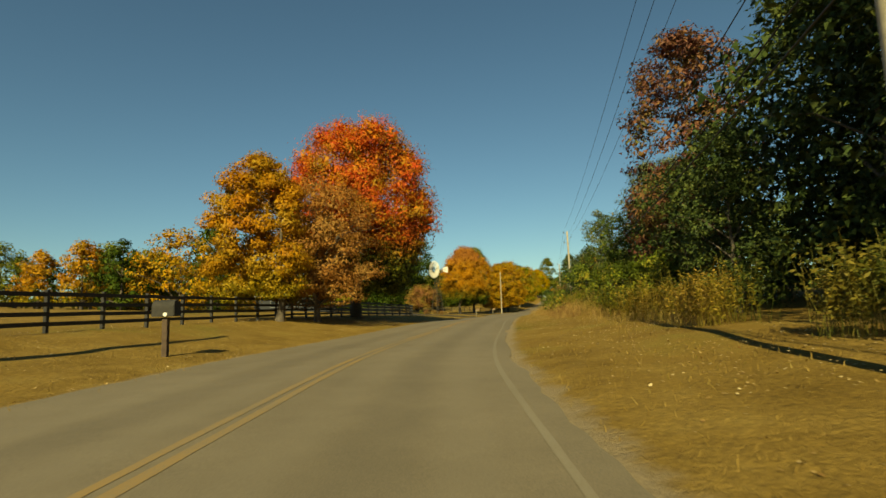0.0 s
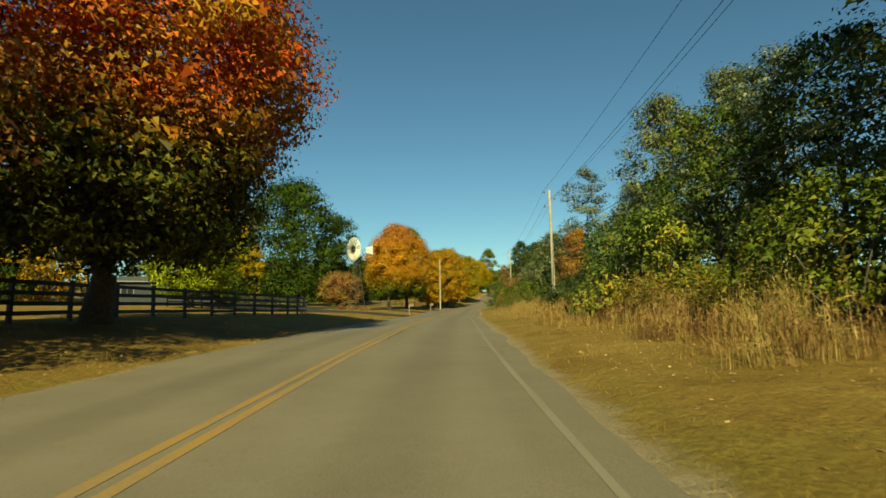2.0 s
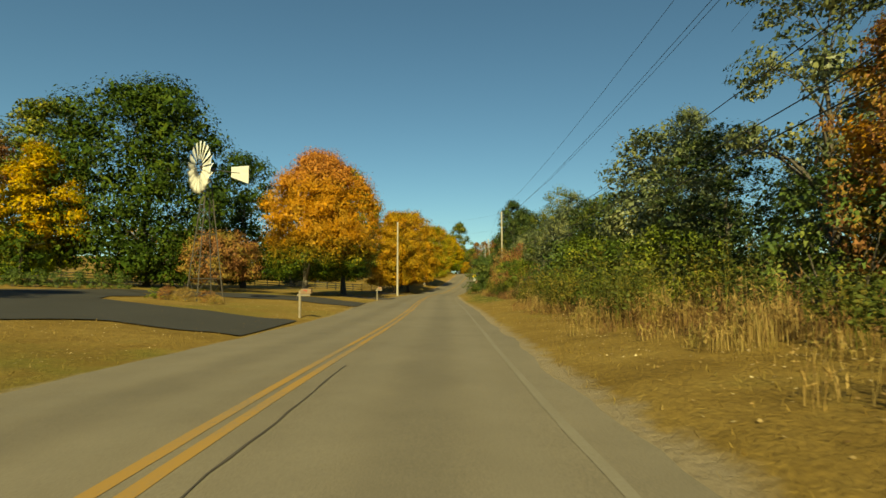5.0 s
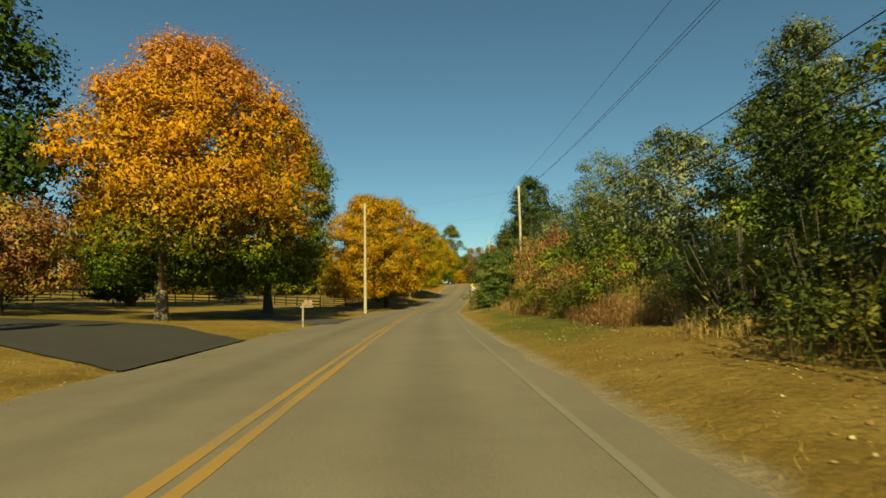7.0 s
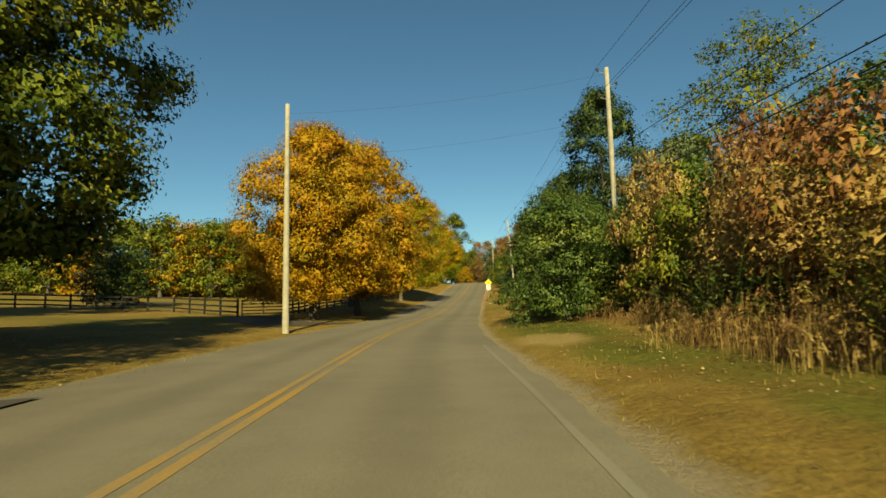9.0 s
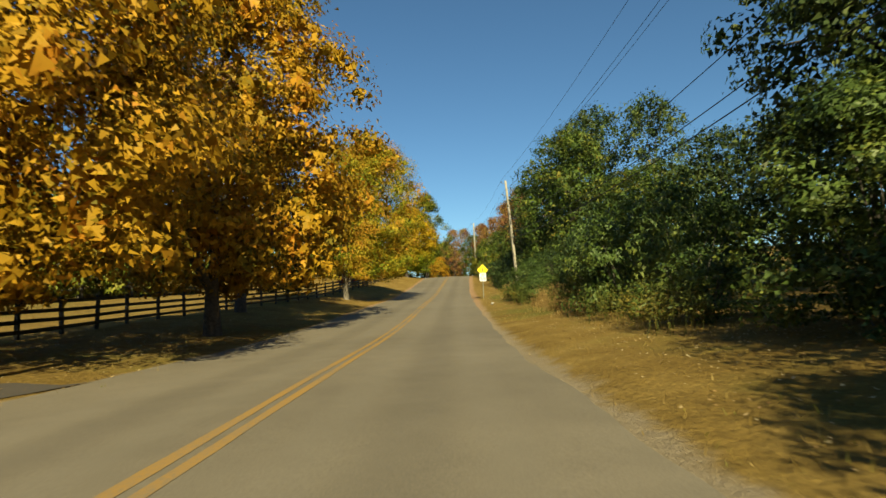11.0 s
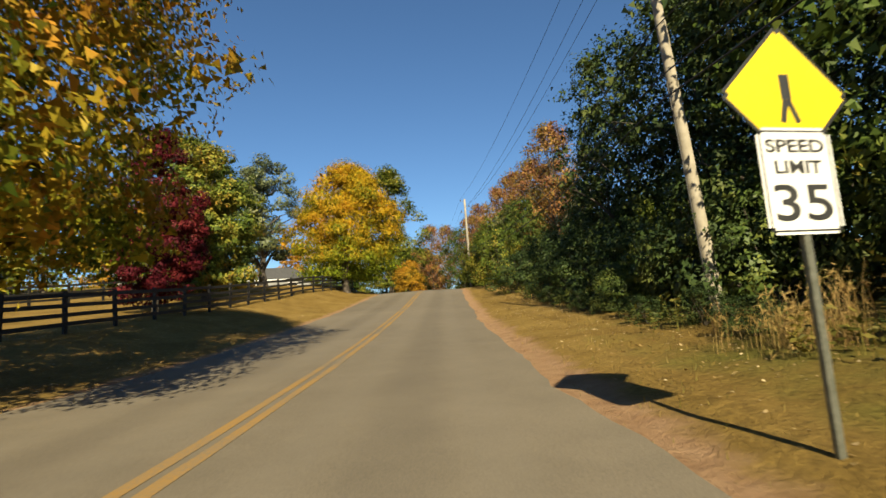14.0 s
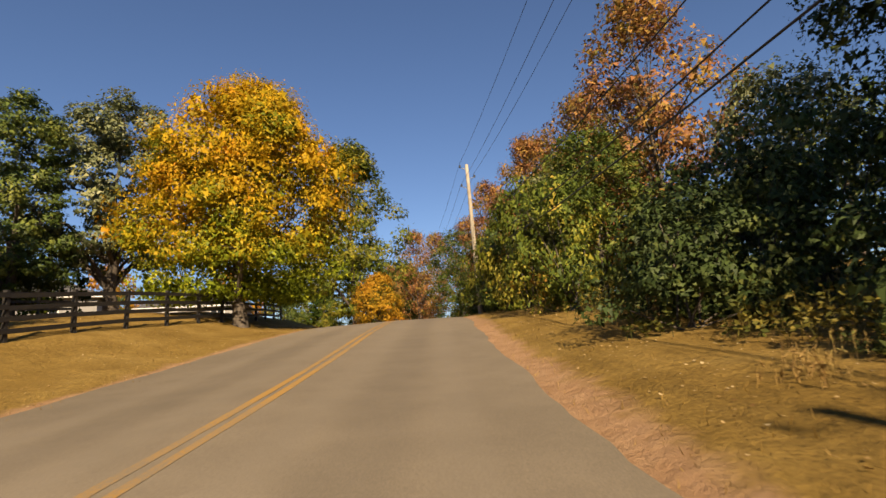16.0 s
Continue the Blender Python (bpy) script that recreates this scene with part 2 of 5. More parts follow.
rt_.links.new(nz.outputs["Color"], wv.inputs[7])
rt_.links.new(wv.outputs[2], vor.inputs["Vector"])
crack = math_of(rt_, "SUBTRACT", 1.0, step_of(rt_, vor.outputs["Distance"], 0.002, 0.006))
crack = math_of(rt_, "MULTIPLY", crack, step_of(rt_, noise_of(rt_, 0.07, 2.0), 0.48, 0.62))
road_col = mix_of(rt_, math_of(rt_, "MULTIPLY", crack, 0.12), road_col, (0.033, 0.029, 0.026))
rt_.links.new(road_col, rb_.inputs["Base Color"])
DRIVE_MAT, *_ = asphalt("drive_asphalt", (0.036, 0.034, 0.031))
PATCH_MAT, *_ = asphalt("patch_asphalt", (0.065, 0.055, 0.046))


def paint_mat(name, rgb, wear, cover):
    """Worn road paint: the asphalt shows through where the noise is high; cover: how much paint is left."""
    m, t, b = nodes_of(name)
    worn = step_of(t, math_of(t, "ADD", math_of(t, "MULTIPLY", noise_of(t, 0.35, 3.0), 0.45), math_of(t, "MULTIPLY", noise_of(t, 30.0, 4.0, 0.8), 0.55)), wear - 0.12, wear + 0.12)
    left = math_of(t, "MULTIPLY", math_of(t, "SUBTRACT", 1.0, worn), cover)
    t.links.new(mix_of(t, left, (0.159, 0.137, 0.101), rgb), b.inputs["Base Color"])
    b.inputs["Roughness"].default_value = 0.85
    b.inputs["Specular IOR Level"].default_value = 0.25
    return m


YELLOW_PAINT = paint_mat("road_paint_yellow", (0.36, 0.185, 0.010), 0.54, 0.62)
FADED_PAINT = paint_mat("road_paint_yellow_faded", (0.34, 0.19, 0.02), 0.52, 0.4)
WHITE_PAINT = paint_mat("road_paint_white", (0.299, 0.28, 0.234), 0.52, 0.23)

# ground: mown autumn grass, greener in patches, bare gravel beside the road, red clay on the last rise
GROUND_MAT, gt_, gb_ = nodes_of("ground_grass")
off = gt_.nodes.new("ShaderNodeAttribute")
off.attribute_name = "offset"
along = gt_.nodes.new("ShaderNodeAttribute")
along.attribute_name = "along"
g_big, g_mid, g_fine = noise_of(gt_, 0.05, 3.0), noise_of(gt_, 0.6, 5.0), noise_of(gt_, 14.0, 6.0, 0.75)
grass = ramp_of(gt_, g_mid, [(0.3, (0.143, 0.091, 0.022)), (0.5, (0.195, 0.127, 0.034)), (0.7, (0.24, 0.163, 0.049))])
greener = ramp_of(gt_, g_mid, [(0.3, (0.052, 0.065, 0.01)), (0.7, (0.124, 0.114, 0.021))])
lush = math_of(gt_, "ADD", math_of(gt_, "MULTIPLY", g_big, 0.7), math_of(gt_, "MULTIPLY", g_mid, 0.3))
swale = math_of(gt_, "SUBTRACT", 1.0, step_of(gt_, math_of(gt_, "ABSOLUTE", math_of(gt_, "SUBTRACT", off.outputs["Fac"], 6.3)), 0.3, 2.2))
swale = math_of(gt_, "MULTIPLY", swale, math_of(gt_, "SUBTRACT", step_of(gt_, along.outputs["Fac"], 98.0, 125.0), step_of(gt_, along.outputs["Fac"], 150.0, 172.0)))
rise = math_of(gt_, "SUBTRACT", step_of(gt_, along.outputs["Fac"], 180.0, 192.0), step_of(gt_, along.outputs["Fac"], 200.0, 211.0))
swale = math_of(gt_, "ADD", swale, math_of(gt_, "MULTIPLY", rise, math_of(gt_, "MULTIPLY", step_of(gt_, off.outputs["Fac"], 4.6, 5.6), 0.7)))
lush = math_of(gt_, "ADD", lush, math_of(gt_, "MULTIPLY", swale, 0.19))
lush = math_of(gt_, "SUBTRACT", lush, math_of(gt_, "MULTIPLY", step_of(gt_, along.outputs["Fac"], 185.0, 215.0), 0.09))      # drier up the rise
grass = mix_of(gt_, step_of(gt_, lush, 0.50, 0.66), grass, greener)
grass = mix_of(gt_, 0.3, grass, ramp_of(gt_, noise_of(gt_, 2.6, 4.0, 0.7), [(0.3, (0.3, 0.3, 0.3)), (0.7, (0.7, 0.7, 0.7))]), "OVERLAY")
grass = mix_of(gt_, 0.8, grass, ramp_of(gt_, g_fine, [(0.25, (0.2, 0.2, 0.2)), (0.75, (0.8, 0.8, 0.8))]), "OVERLAY")
edge = math_of(gt_, "MAXIMUM", off.outputs["Fac"], math_of(gt_, "SUBTRACT", 0.35, off.outputs["Fac"]))
edge_w = math_of(gt_, "ADD", edge, math_of(gt_, "MULTIPLY", math_of(gt_, "SUBTRACT", noise_of(gt_, 1.6, 5.0), 0.5), 0.9))
dirt = ramp_of(gt_, noise_of(gt_, 30.0, 5.0, 0.8), [(0.3, (0.182, 0.14, 0.091)), (0.7, (0.299, 0.244, 0.163))])
clay = ramp_of(gt_, noise_of(gt_, 3.0, 5.0), [(0.3, (0.247, 0.146, 0.078)), (0.7, (0.338, 0.218, 0.124))])
dirt = mix_of(gt_, step_of(gt_, along.outputs["Fac"], 165.0, 195.0), dirt, clay)
reach = math_of(gt_, "MULTIPLY", step_of(gt_, along.outputs["Fac"], 165.0, 205.0), 0.3)
bare = math_of(gt_, "SUBTRACT", 1.0, step_of(gt_, math_of(gt_, "SUBTRACT", edge_w, reach), 3.85, 4.3))
mound = math_of(gt_, "POWER", math_of(gt_, "DIVIDE", math_of(gt_, "SUBTRACT", along.outputs["Fac"], 137.0), 2.6), 2.0)
mound = math_of(gt_, "ADD", mound, math_of(gt_, "POWER", math_of(gt_, "DIVIDE", math_of(gt_, "SUBTRACT", edge_w, 5.3), 0.95), 2.0))
mound = math_of(gt_, "MULTIPLY", math_of(gt_, "SUBTRACT", 1.0, step_of(gt_, mound, 0.3, 1.5)), step_of(gt_, off.outputs["Fac"], 3.0, 3.5))
straw = ramp_of(gt_, noise_of(gt_, 9.0, 6.0, 0.8), [(0.3, (0.176, 0.104, 0.046)), (0.45, (0.273, 0.189, 0.078)), (0.7, (0.338, 0.247, 0.111))])
grass = mix_of(gt_, math_of(gt_, "MULTIPLY", mound, 0.92), grass, straw)      # a heap of dry clippings on the verge
gt_.links.new(mix_of(gt_, bare, grass, dirt), gb_.inputs["Base Color"])
gb_.inputs["Roughness"].default_value = 0.95
gb_.inputs["Specular IOR Level"].default_value = 0.1
bump_of(gt_, gb_, math_of(gt_, "ADD", g_fine, math_of(gt_, "MULTIPLY", noise_of(gt_, 4.0, 4.0), 1.5)), 0.9, 0.05)
GRASS_BLADES = leaf_mat("grass_blades", [(0.1, (0.143, 0.088, 0.022)), (0.4, (0.221, 0.143, 0.039)), (0.65, (0.28, 0.192, 0.058)), (0.9, (0.098, 0.094, 0.019))], patch=0.12, through_light=0.2)
LITTER = leaf_mat("leaf_litter", [(0.1, (0.18, 0.09, 0.026)), (0.4, (0.32, 0.21, 0.08)), (0.8, (0.48, 0.38, 0.21))], patch=2.0, through_light=0.1)

# slate siding, its colour deepened for the shade of the trees
SHADED_SIDING = simple("shaded_slate_siding", [(0.3, (0.012, 0.015, 0.022)), (0.7, (0.024, 0.028, 0.036))], 2.0, 0.6, 0, 0.2)
ROOFING = simple("grey_shingles", [(0.3, (0.046, 0.044, 0.043)), (0.7, (0.078, 0.077, 0.075))], 3.0, 0.9, 0, 0.5)
WHITE_TRIM = simple("white_trim_paint", [(0.3, (0.527, 0.527, 0.51)), (0.7, (0.68, 0.68, 0.663))], 3.0, 0.5, 0, 0.05)
# trim of the slate house, greyed to hold the same tree shade
SHADED_TRIM = simple("shaded_trim_paint", [(0.3, (0.13, 0.14, 0.15)), (0.7, (0.2, 0.21, 0.22))], 3.0, 0.6, 0, 0.05)
PALE_WALL = simple("pale_wall_render", [(0.3, (0.176, 0.176, 0.176)), (0.7, (0.234, 0.234, 0.227))], 1.5, 0.8, 0, 0.2)
WINDOW_DARK, _, wb_ = nodes_of("window_glass")
wb_.inputs["Base Color"].default_value = (0.02, 0.025, 0.03, 1)
wb_.inputs["Roughness"].default_value = 0.06
STONE = simple("pale_limestone", [(0.3, (0.234, 0.208, 0.169)), (0.7, (0.338, 0.312, 0.26))], 14.0, 0.9, 0, 0.5)
BOX_BROWN = simple("mailbox_brown", [(0.3, (0.143, 0.085, 0.046)), (0.7, (0.221, 0.143, 0.078))], 6.0, 0.6, 0, 0.1)
BOX_DARK = simple("mailbox_dark", [(0.3, (0.012, 0.012, 0.012)), (0.7, (0.03, 0.027, 0.024))], 6.0, 0.85, 0, 0.1)
RED_FLAG = simple("red_paint", [(0.3, (0.26, 0.019, 0.013)), (0.7, (0.358, 0.033, 0.019))], 6.0, 0.5, 0, 0)
POST_WOOD = simple("grey_post_wood", [(0.25, (0.13, 0.104, 0.072)), (0.75, (0.247, 0.208, 0.15))], 5.0, 0.85, 0, 0.5)
DARK_WOOD = simple("dark_post_wood", [(0.3, (0.033, 0.019, 0.013)), (0.7, (0.072, 0.046, 0.029))], 6.0, 0.8, 0, 0.4)

# path under the eye: y, x, road height
LINE = np.array([(-120,-1.2,-1.9),(-60,-.6,-.95),(-30,-.2,-.48),(0,0,0),(13.4,.18,.2),(26.6,1.5,.38),(39.7,3.0,.6),(53,4.88,.7),(70,7.45,.68),(86,10.55,.64),(100.4,13.3,.74),(114.5,16.02,.82),(128.3,18.85,.92),(140,21.3,.96),(154,24.75,1.02),(167.6,28.5,1.18),(177,31.2,1.56),(189.9,35.04,2.22),(202.2,38.9,2.9),(214,42.7,3.86),(224,46,4.9),(234,49.3,6.15),(243,52.2,7.0),(252,55,7.35),(264,58.6,7.45),(285,65,7.3),(320,77,7.0),(400,110,7.0)],float)
def spline(y,k):
    """Catmull-Rom through LINE, column k, at stations y."""
    y=np.asarray(y,float);L=LINE;i=np.clip(np.searchsorted(L[:,0],y)-1,0,len(L)-2)
    a=L[:,0];v=L[:,k];m=np.gradient(v,a);h=a[i+1]-a[i];t=np.clip((y-a[i])/h,0,1)
    return (2*t**3-3*t**2+1)*v[i]+(t**3-2*t**2+t)*h*m[i]+(-2*t**3+3*t**2)*v[i+1]+(t**3-t**2)*h*m[i+1]
YS=np.arange(-120,400,.5);XS=spline(YS,1);ZS=spline(YS,2)
TXY=np.stack([np.gradient(XS),np.gradient(YS)],1);TXY/=np.linalg.norm(TXY,axis=1)[:,None]
# station, road centre's offset from the path
OFFS=np.array([(-120,-2.3),(0,-2.5),(24,-2.35),(42,-1.95),(60,-1.78),(97,-1.76),(112,-2.02),(126,-2.15),(142,-2.32),(175,-2.12),(195,-2.22),(215,-2.5),(225,-2.6),(400,-2.6)],float)
# station, how much wider the far lane is than the near one
WIDE=np.array([(-120,.8),(15,.85),(27,.4),(40,.4),(60,.15),(93,.15),(102,.65),(112,1.0),(136,1.0),(146,1.1),(192,1.0),(205,.7),(217,.85),(227,.65),(400,.65)],float)
def wide(s):
    return np.interp(s,WIDE[:,0],WIDE[:,1])
def off(s):
    return np.interp(s,OFFS[:,0],OFFS[:,1])
def station(x,y):
    """Station along the path and offset from the road's centre (right positive)."""
    x=np.asarray(x,float);y=np.asarray(y,float);shape=x.shape;x=x.ravel();y=y.ravel()
    s=np.clip(y,-119,399).copy()
    for _ in range(4):
        px=np.interp(s,YS,XS);tx=np.interp(s,YS,TXY[:,0]);ty=np.interp(s,YS,TXY[:,1])
        s=np.clip(s+((x-px)*tx+(y-s)*ty)*ty*.9,-119.5,399.)
    px=np.interp(s,YS,XS);tx=np.interp(s,YS,TXY[:,0]);ty=np.interp(s,YS,TXY[:,1])
    return s.reshape(shape),((x-px)*ty-(y-s)*tx-off(s)).reshape(shape)
RIGHT=np.array([(0,0),(3.4,-.06),(3.9,-.1),(4.6,.02),(6,.14),(10,.5),(16,1.0),(40,2.2),(300,14)],float)
LEFT=np.array([(0,0),(3.4,-.06),(4,-.1),(4.8,.0)],float)
BANK=np.array([(-120,.85),(20,.85),(40,.72),(60,.55),(90,.4),(165,.36),(195,.5),(213,.9),(235,1.3),(400,1.3)],float)
def ground(x,y):
    s,c=station(x,y);w=wide(s);d=np.maximum(-c-w,0)
    t=np.clip((d-4.8)/5.7,0,1);t=t*t*(3-2*t)
    left=np.interp(d,LEFT[:,0],LEFT[:,1])-.0176*w+t*np.interp(s,BANK[:,0],BANK[:,1])+.05*np.clip(d-10.5,0,140)+.02*np.clip(d-150,0,300)
    return np.interp(s,YS,ZS)+np.where(c>0,np.interp(c,RIGHT[:,0],RIGHT[:,1]),left)
def place(s,c):
    """World x, y at station s and offset c from the road's centre."""
    s=np.asarray(s,float);c=np.asarray(c,float)
    tx=np.interp(s,YS,TXY[:,0]);ty=np.interp(s,YS,TXY[:,1])
    return np.interp(s,YS,XS)+ty*(c+off(s)),s-tx*(c+off(s))


def gz(x, y):
    return float(ground(np.array([x]), np.array([y]))[0])


def mesh_of(name, verts, faces, mat, smooth=False):
    me = bpy.data.meshes.new(name)
    me.from_pydata([tuple(v) for v in verts], [], [tuple(f) for f in faces])
    me.materials.append(mat)
    if smooth:
        me.polygons.foreach_set("use_smooth", [True] * len(me.polygons))
    me.update()
    return me


def quads(name, co, mat, normals=None):
    """A mesh of loose faces from an array n x corners x 3; normals: one a face, for the soft rounding of a leaf clump."""
    n, k = co.shape[:2]
    me = bpy.data.meshes.new(name)
    me.vertices.add(k * n)
    me.vertices.foreach_set("co", np.ascontiguousarray(co, np.float32).ravel())
    me.loops.add(k * n)
    me.loops.foreach_set("vertex_index", np.arange(k * n, dtype=np.int32))
    me.polygons.add(n)
    me.polygons.foreach_set("loop_start", np.arange(0, k * n, k, dtype=np.int32))
    me.materials.append(mat)
    me.update(calc_edges=True)
    if normals is not None:
        me.polygons.foreach_set("use_smooth", np.ones(n, bool))
        a = me.attributes.new("custom_normal", "FLOAT_VECTOR", "POINT")
        a.data.foreach_set("vector", np.repeat(normals, k, 0).astype(np.float32).ravel())
    return me


def part(name, data, parent, label=""):
    """data: a mesh, or a bmesh with its material as (bm, material)."""
    if isinstance(data, tuple):
        bm, mat = data
        me = bpy.data.meshes.new(name)
        bm.to_mesh(me)
        bm.free()
        me.materials.append(mat)
        data = me
    ob = new(name, data)
    ob.parent = parent
    if label:
        tagged(ob, label)
    return ob


def thing(name, x, y, z, label, category, group="", kind="", turn=0.0):
    ob = new(name)
    ob.empty_display_size = 0.2
    ob.matrix_basis = pose(x, y, z, 0, 0, turn)
    return tagged(ob, label, category, group, kind)


def box(bm, lo, hi, bevel=0.0):
    lo, hi = Vector(lo), Vector(hi)
    made = bmesh.ops.create_cube(bm, size=1.0)["verts"]
    bmesh.ops.scale(bm, vec=hi - lo, verts=made)
    bmesh.ops.translate(bm, vec=(hi + lo) / 2, verts=made)
    if bevel:
        edges = list({e for v in made for e in v.link_edges})
        bmesh.ops.bevel(bm, geom=edges, offset=bevel, segments=2, affect="EDGES")


def tube(bm, a, b, r0, r1, sides=8):
    """A tapered round bar from a to b."""
    a, b = Vector(a), Vector(b)
    m = Matrix.Translation((a + b) / 2) @ (b - a).to_track_quat("Z", "Y").to_matrix().to_4x4()
    bmesh.ops.create_cone(bm, cap_ends=True, segments=sides, radius1=r0, radius2=r1, depth=(b - a).length, matrix=m)


# ---- the ground: one sheet to the horizon ----
def spaced_out(fine, mid, far):
    a = np.concatenate([np.arange(0, 6, fine), np.arange(6, 24, mid), 24 * (far / 24) ** (np.linspace(0, 1, 26))])
    return np.concatenate([-a[:0:-1], a])


u = spaced_out(0.4, 1.2, 900.0)
v = np.concatenate([np.arange(-140, -10, 5.0), np.arange(-10, 262, 1.0), np.arange(262, 420, 5.0), np.geomspace(420, 1500, 12)])
cx = np.interp(v, YS, XS) - 2.1
X, Y = np.meshgrid(u, v)
X = X + cx[:, None]
Z = ground(X, Y)
S, Cc = station(X, Y)
Cc = np.where(Cc < 0, np.minimum(Cc + wide(S), 0), Cc)
rng = np.random.default_rng(3)
paved = ((X > -20) & (X < 13.0) & (Y > 79) & (Y < 134)) | ((X > 9) & (X < 20) & (Y > 149) & (Y < 168))      # the drives lie even
Z = Z + np.where(np.abs(Cc) > 4.2, 1.0, 0.0) * np.where(paved, 0.12, 1.0) * (0.05 * np.sin(X * 0.9 + 1.3 * np.sin(Y * 0.31)) * np.cos(Y * 0.7) + rng.normal(0, 0.012, X.shape))
Z = Z - np.where(np.abs(Cc) < 3.35, 0.08, 0.0)
nv, nu = X.shape
idx = np.arange(nv * nu).reshape(nv, nu)
faces = np.stack([idx[:-1, :-1], idx[:-1, 1:], idx[1:, 1:], idx[1:, :-1]], -1).reshape(-1, 4)
me = mesh_of("ground", np.stack([X, Y, Z], -1).reshape(-1, 3), faces.tolist(), GROUND_MAT, True)
for name, arr in (("offset", Cc), ("along", S)):
    a = me.attributes.new(name, "FLOAT", "POINT")
    a.data.foreach_set("value", arr.ravel().astype(np.float32))
tagged(new("ground", me), "mown dry autumn grass with greener patches beside the road", "grass", kind="structure")


def strip(name, s0, s1, step, cols, mat, lift, ragged=0.0, seed=0, drift=None, widen=False):
    """A strip along the road; cols: offsets from its centre."""
    r = np.random.default_rng(seed)
    s = np.arange(s0, s1 + step, step)
    c = np.repeat(np.array(cols, float)[None], len(s), 0)
    if widen:
        c += np.where(c < -3.0, -wide(s)[:, None], 0.0)
    if drift:
        c += np.interp(s, [q[0] for q in drift], [q[1] for q in drift])[:, None]
    if ragged:
        wob = np.convolve(r.normal(0, 1, len(s) + 8), np.ones(5) / 2.2, "same")[:len(s)] * ragged
        wob2 = np.convolve(r.normal(0, 1, len(s) + 8), np.ones(5) / 2.2, "same")[:len(s)] * ragged
        c[:, 0] += wob
        c[:, -1] += wob2
    sg = np.repeat(s[:, None], c.shape[1], 1)
    x, y = place(sg, c)
    z = np.interp(sg, YS, ZS) - 0.0176 * np.abs(c) + lift
    k = np.arange(x.size).reshape(x.shape)
    f = np.stack([k[:-1, :-1], k[:-1, 1:], k[1:, 1:], k[1:, :-1]], -1).reshape(-1, 4)
    m = mesh_of(name, np.stack([x, y, z], -1).reshape(-1, 3), f.tolist(), mat, True)
    a = m.attributes.new("offset", "FLOAT", "POINT")
    a.data.foreach_set("value", c.ravel().astype(np.float32))
    return new(name, m)


road = strip("road", -110, 300, 0.5, [-3.6, -3.3, -2.2, -1.1, 0, 1.1, 2.2, 3.4, 3.78], ROAD_MAT, 0.0, 0.06, 4, widen=True)
tagged(road, "worn two-lane asphalt road, grey-brown and dusty", "road", kind="structure")
for k, c0 in enumerate((-0.265, -0.025)):
    for s0, s1, mat, label in ((-110, 30, FADED_PAINT, "almost worn away yellow centre line on asphalt"), (30, 300, YELLOW_PAINT, "faded yellow centre line painted on asphalt")):
        ob = strip("centre_line", s0, s1 - 0.5, 0.5, [c0, c0 + 0.135], mat, 0.0045, 0.006, 10 + k)
        tagged(ob, label, "road marking", "double centre line", "structure")
tagged(strip("edge_line", -110, 137, 0.5, [3.34, 3.44], WHITE_PAINT, 0.0045, 0.006, 12, ((30, 0), (43, -0.18), (60, -0.22), (100, -0.22), (130, 0))), "worn white edge line along the road", "road marking", kind="structure")



# tar-filled cracks and a mended hole
def crack(points, wide, seed):
    """points: station, offset pairs along a crack."""
    r = np.random.default_rng(seed)
    q = np.array(points, float)
    t = np.linspace(0, len(q) - 1, 14 * (len(q) - 1))
    s = np.interp(t, np.arange(len(q)), q[:, 0])
    c = np.interp(t, np.arange(len(q)), q[:, 1]) + np.cumsum(r.normal(0, 0.012, len(t)))
    half = wide * r.uniform(0.5, 1.2, len(t))
    x, y = place(np.repeat(s[:, None], 2, 1), np.stack([c - half, c + half], 1))
    z = np.interp(np.repeat(s[:, None], 2, 1), YS, ZS) - 0.0176 * np.abs(c)[:, None] + 0.008
    k = np.arange(x.size).reshape(x.shape)
    f = np.stack([k[:-1, 0], k[:-1, 1], k[1:, 1], k[1:, 0]], -1)
    ob = new("tar_seam", mesh_of("tar_seam", np.stack([x, y, z], -1).reshape(-1, 3), f.tolist(), PATCH_MAT))
    tagged(ob, "dark tar-filled crack in the asphalt", "road crack", kind="structure")


crack([(66.5, 0.35), (70, 0.4), (75, 0.3)], 0.014, 21)
crack([(112.5, -1.8), (115.5, -1.85)], 0.012, 22)
crack([(117.5, -0.3), (120, -0.32), (122.5, -0.5), (124, -0.55)], 0.007, 23)
crack([(43, 0.2), (46, 0.13), (48.5, 0.1)], 0.014, 25)
hole = bmesh.new()
ring = [hole.verts.new((0.13 * (1 + 0.22 * math.sin(3 * w + 1) + 0.1 * math.sin(5 * w)) * math.cos(w), 0.3 * (1 + 0.15 * math.sin(2 * w)) * math.sin(w), 0)) for w in np.linspace(0, 2 * math.pi, 22, endpoint=False)]
hole.faces.new(ring)
me = bpy.data.meshes.new("road_patch")
hole.to_mesh(me)
hole.free()
me.materials.append(PATCH_MAT)
ob = new("road_patch", me)
px, py = place(61.4, -0.3)
ob.matrix_basis = pose(float(px), float(py), float(np.interp(61.4, YS, ZS)) + 0.007, 0, 0, -9)
tagged(ob, "dark asphalt patch over a hole in the road", "road patch", kind="structure")
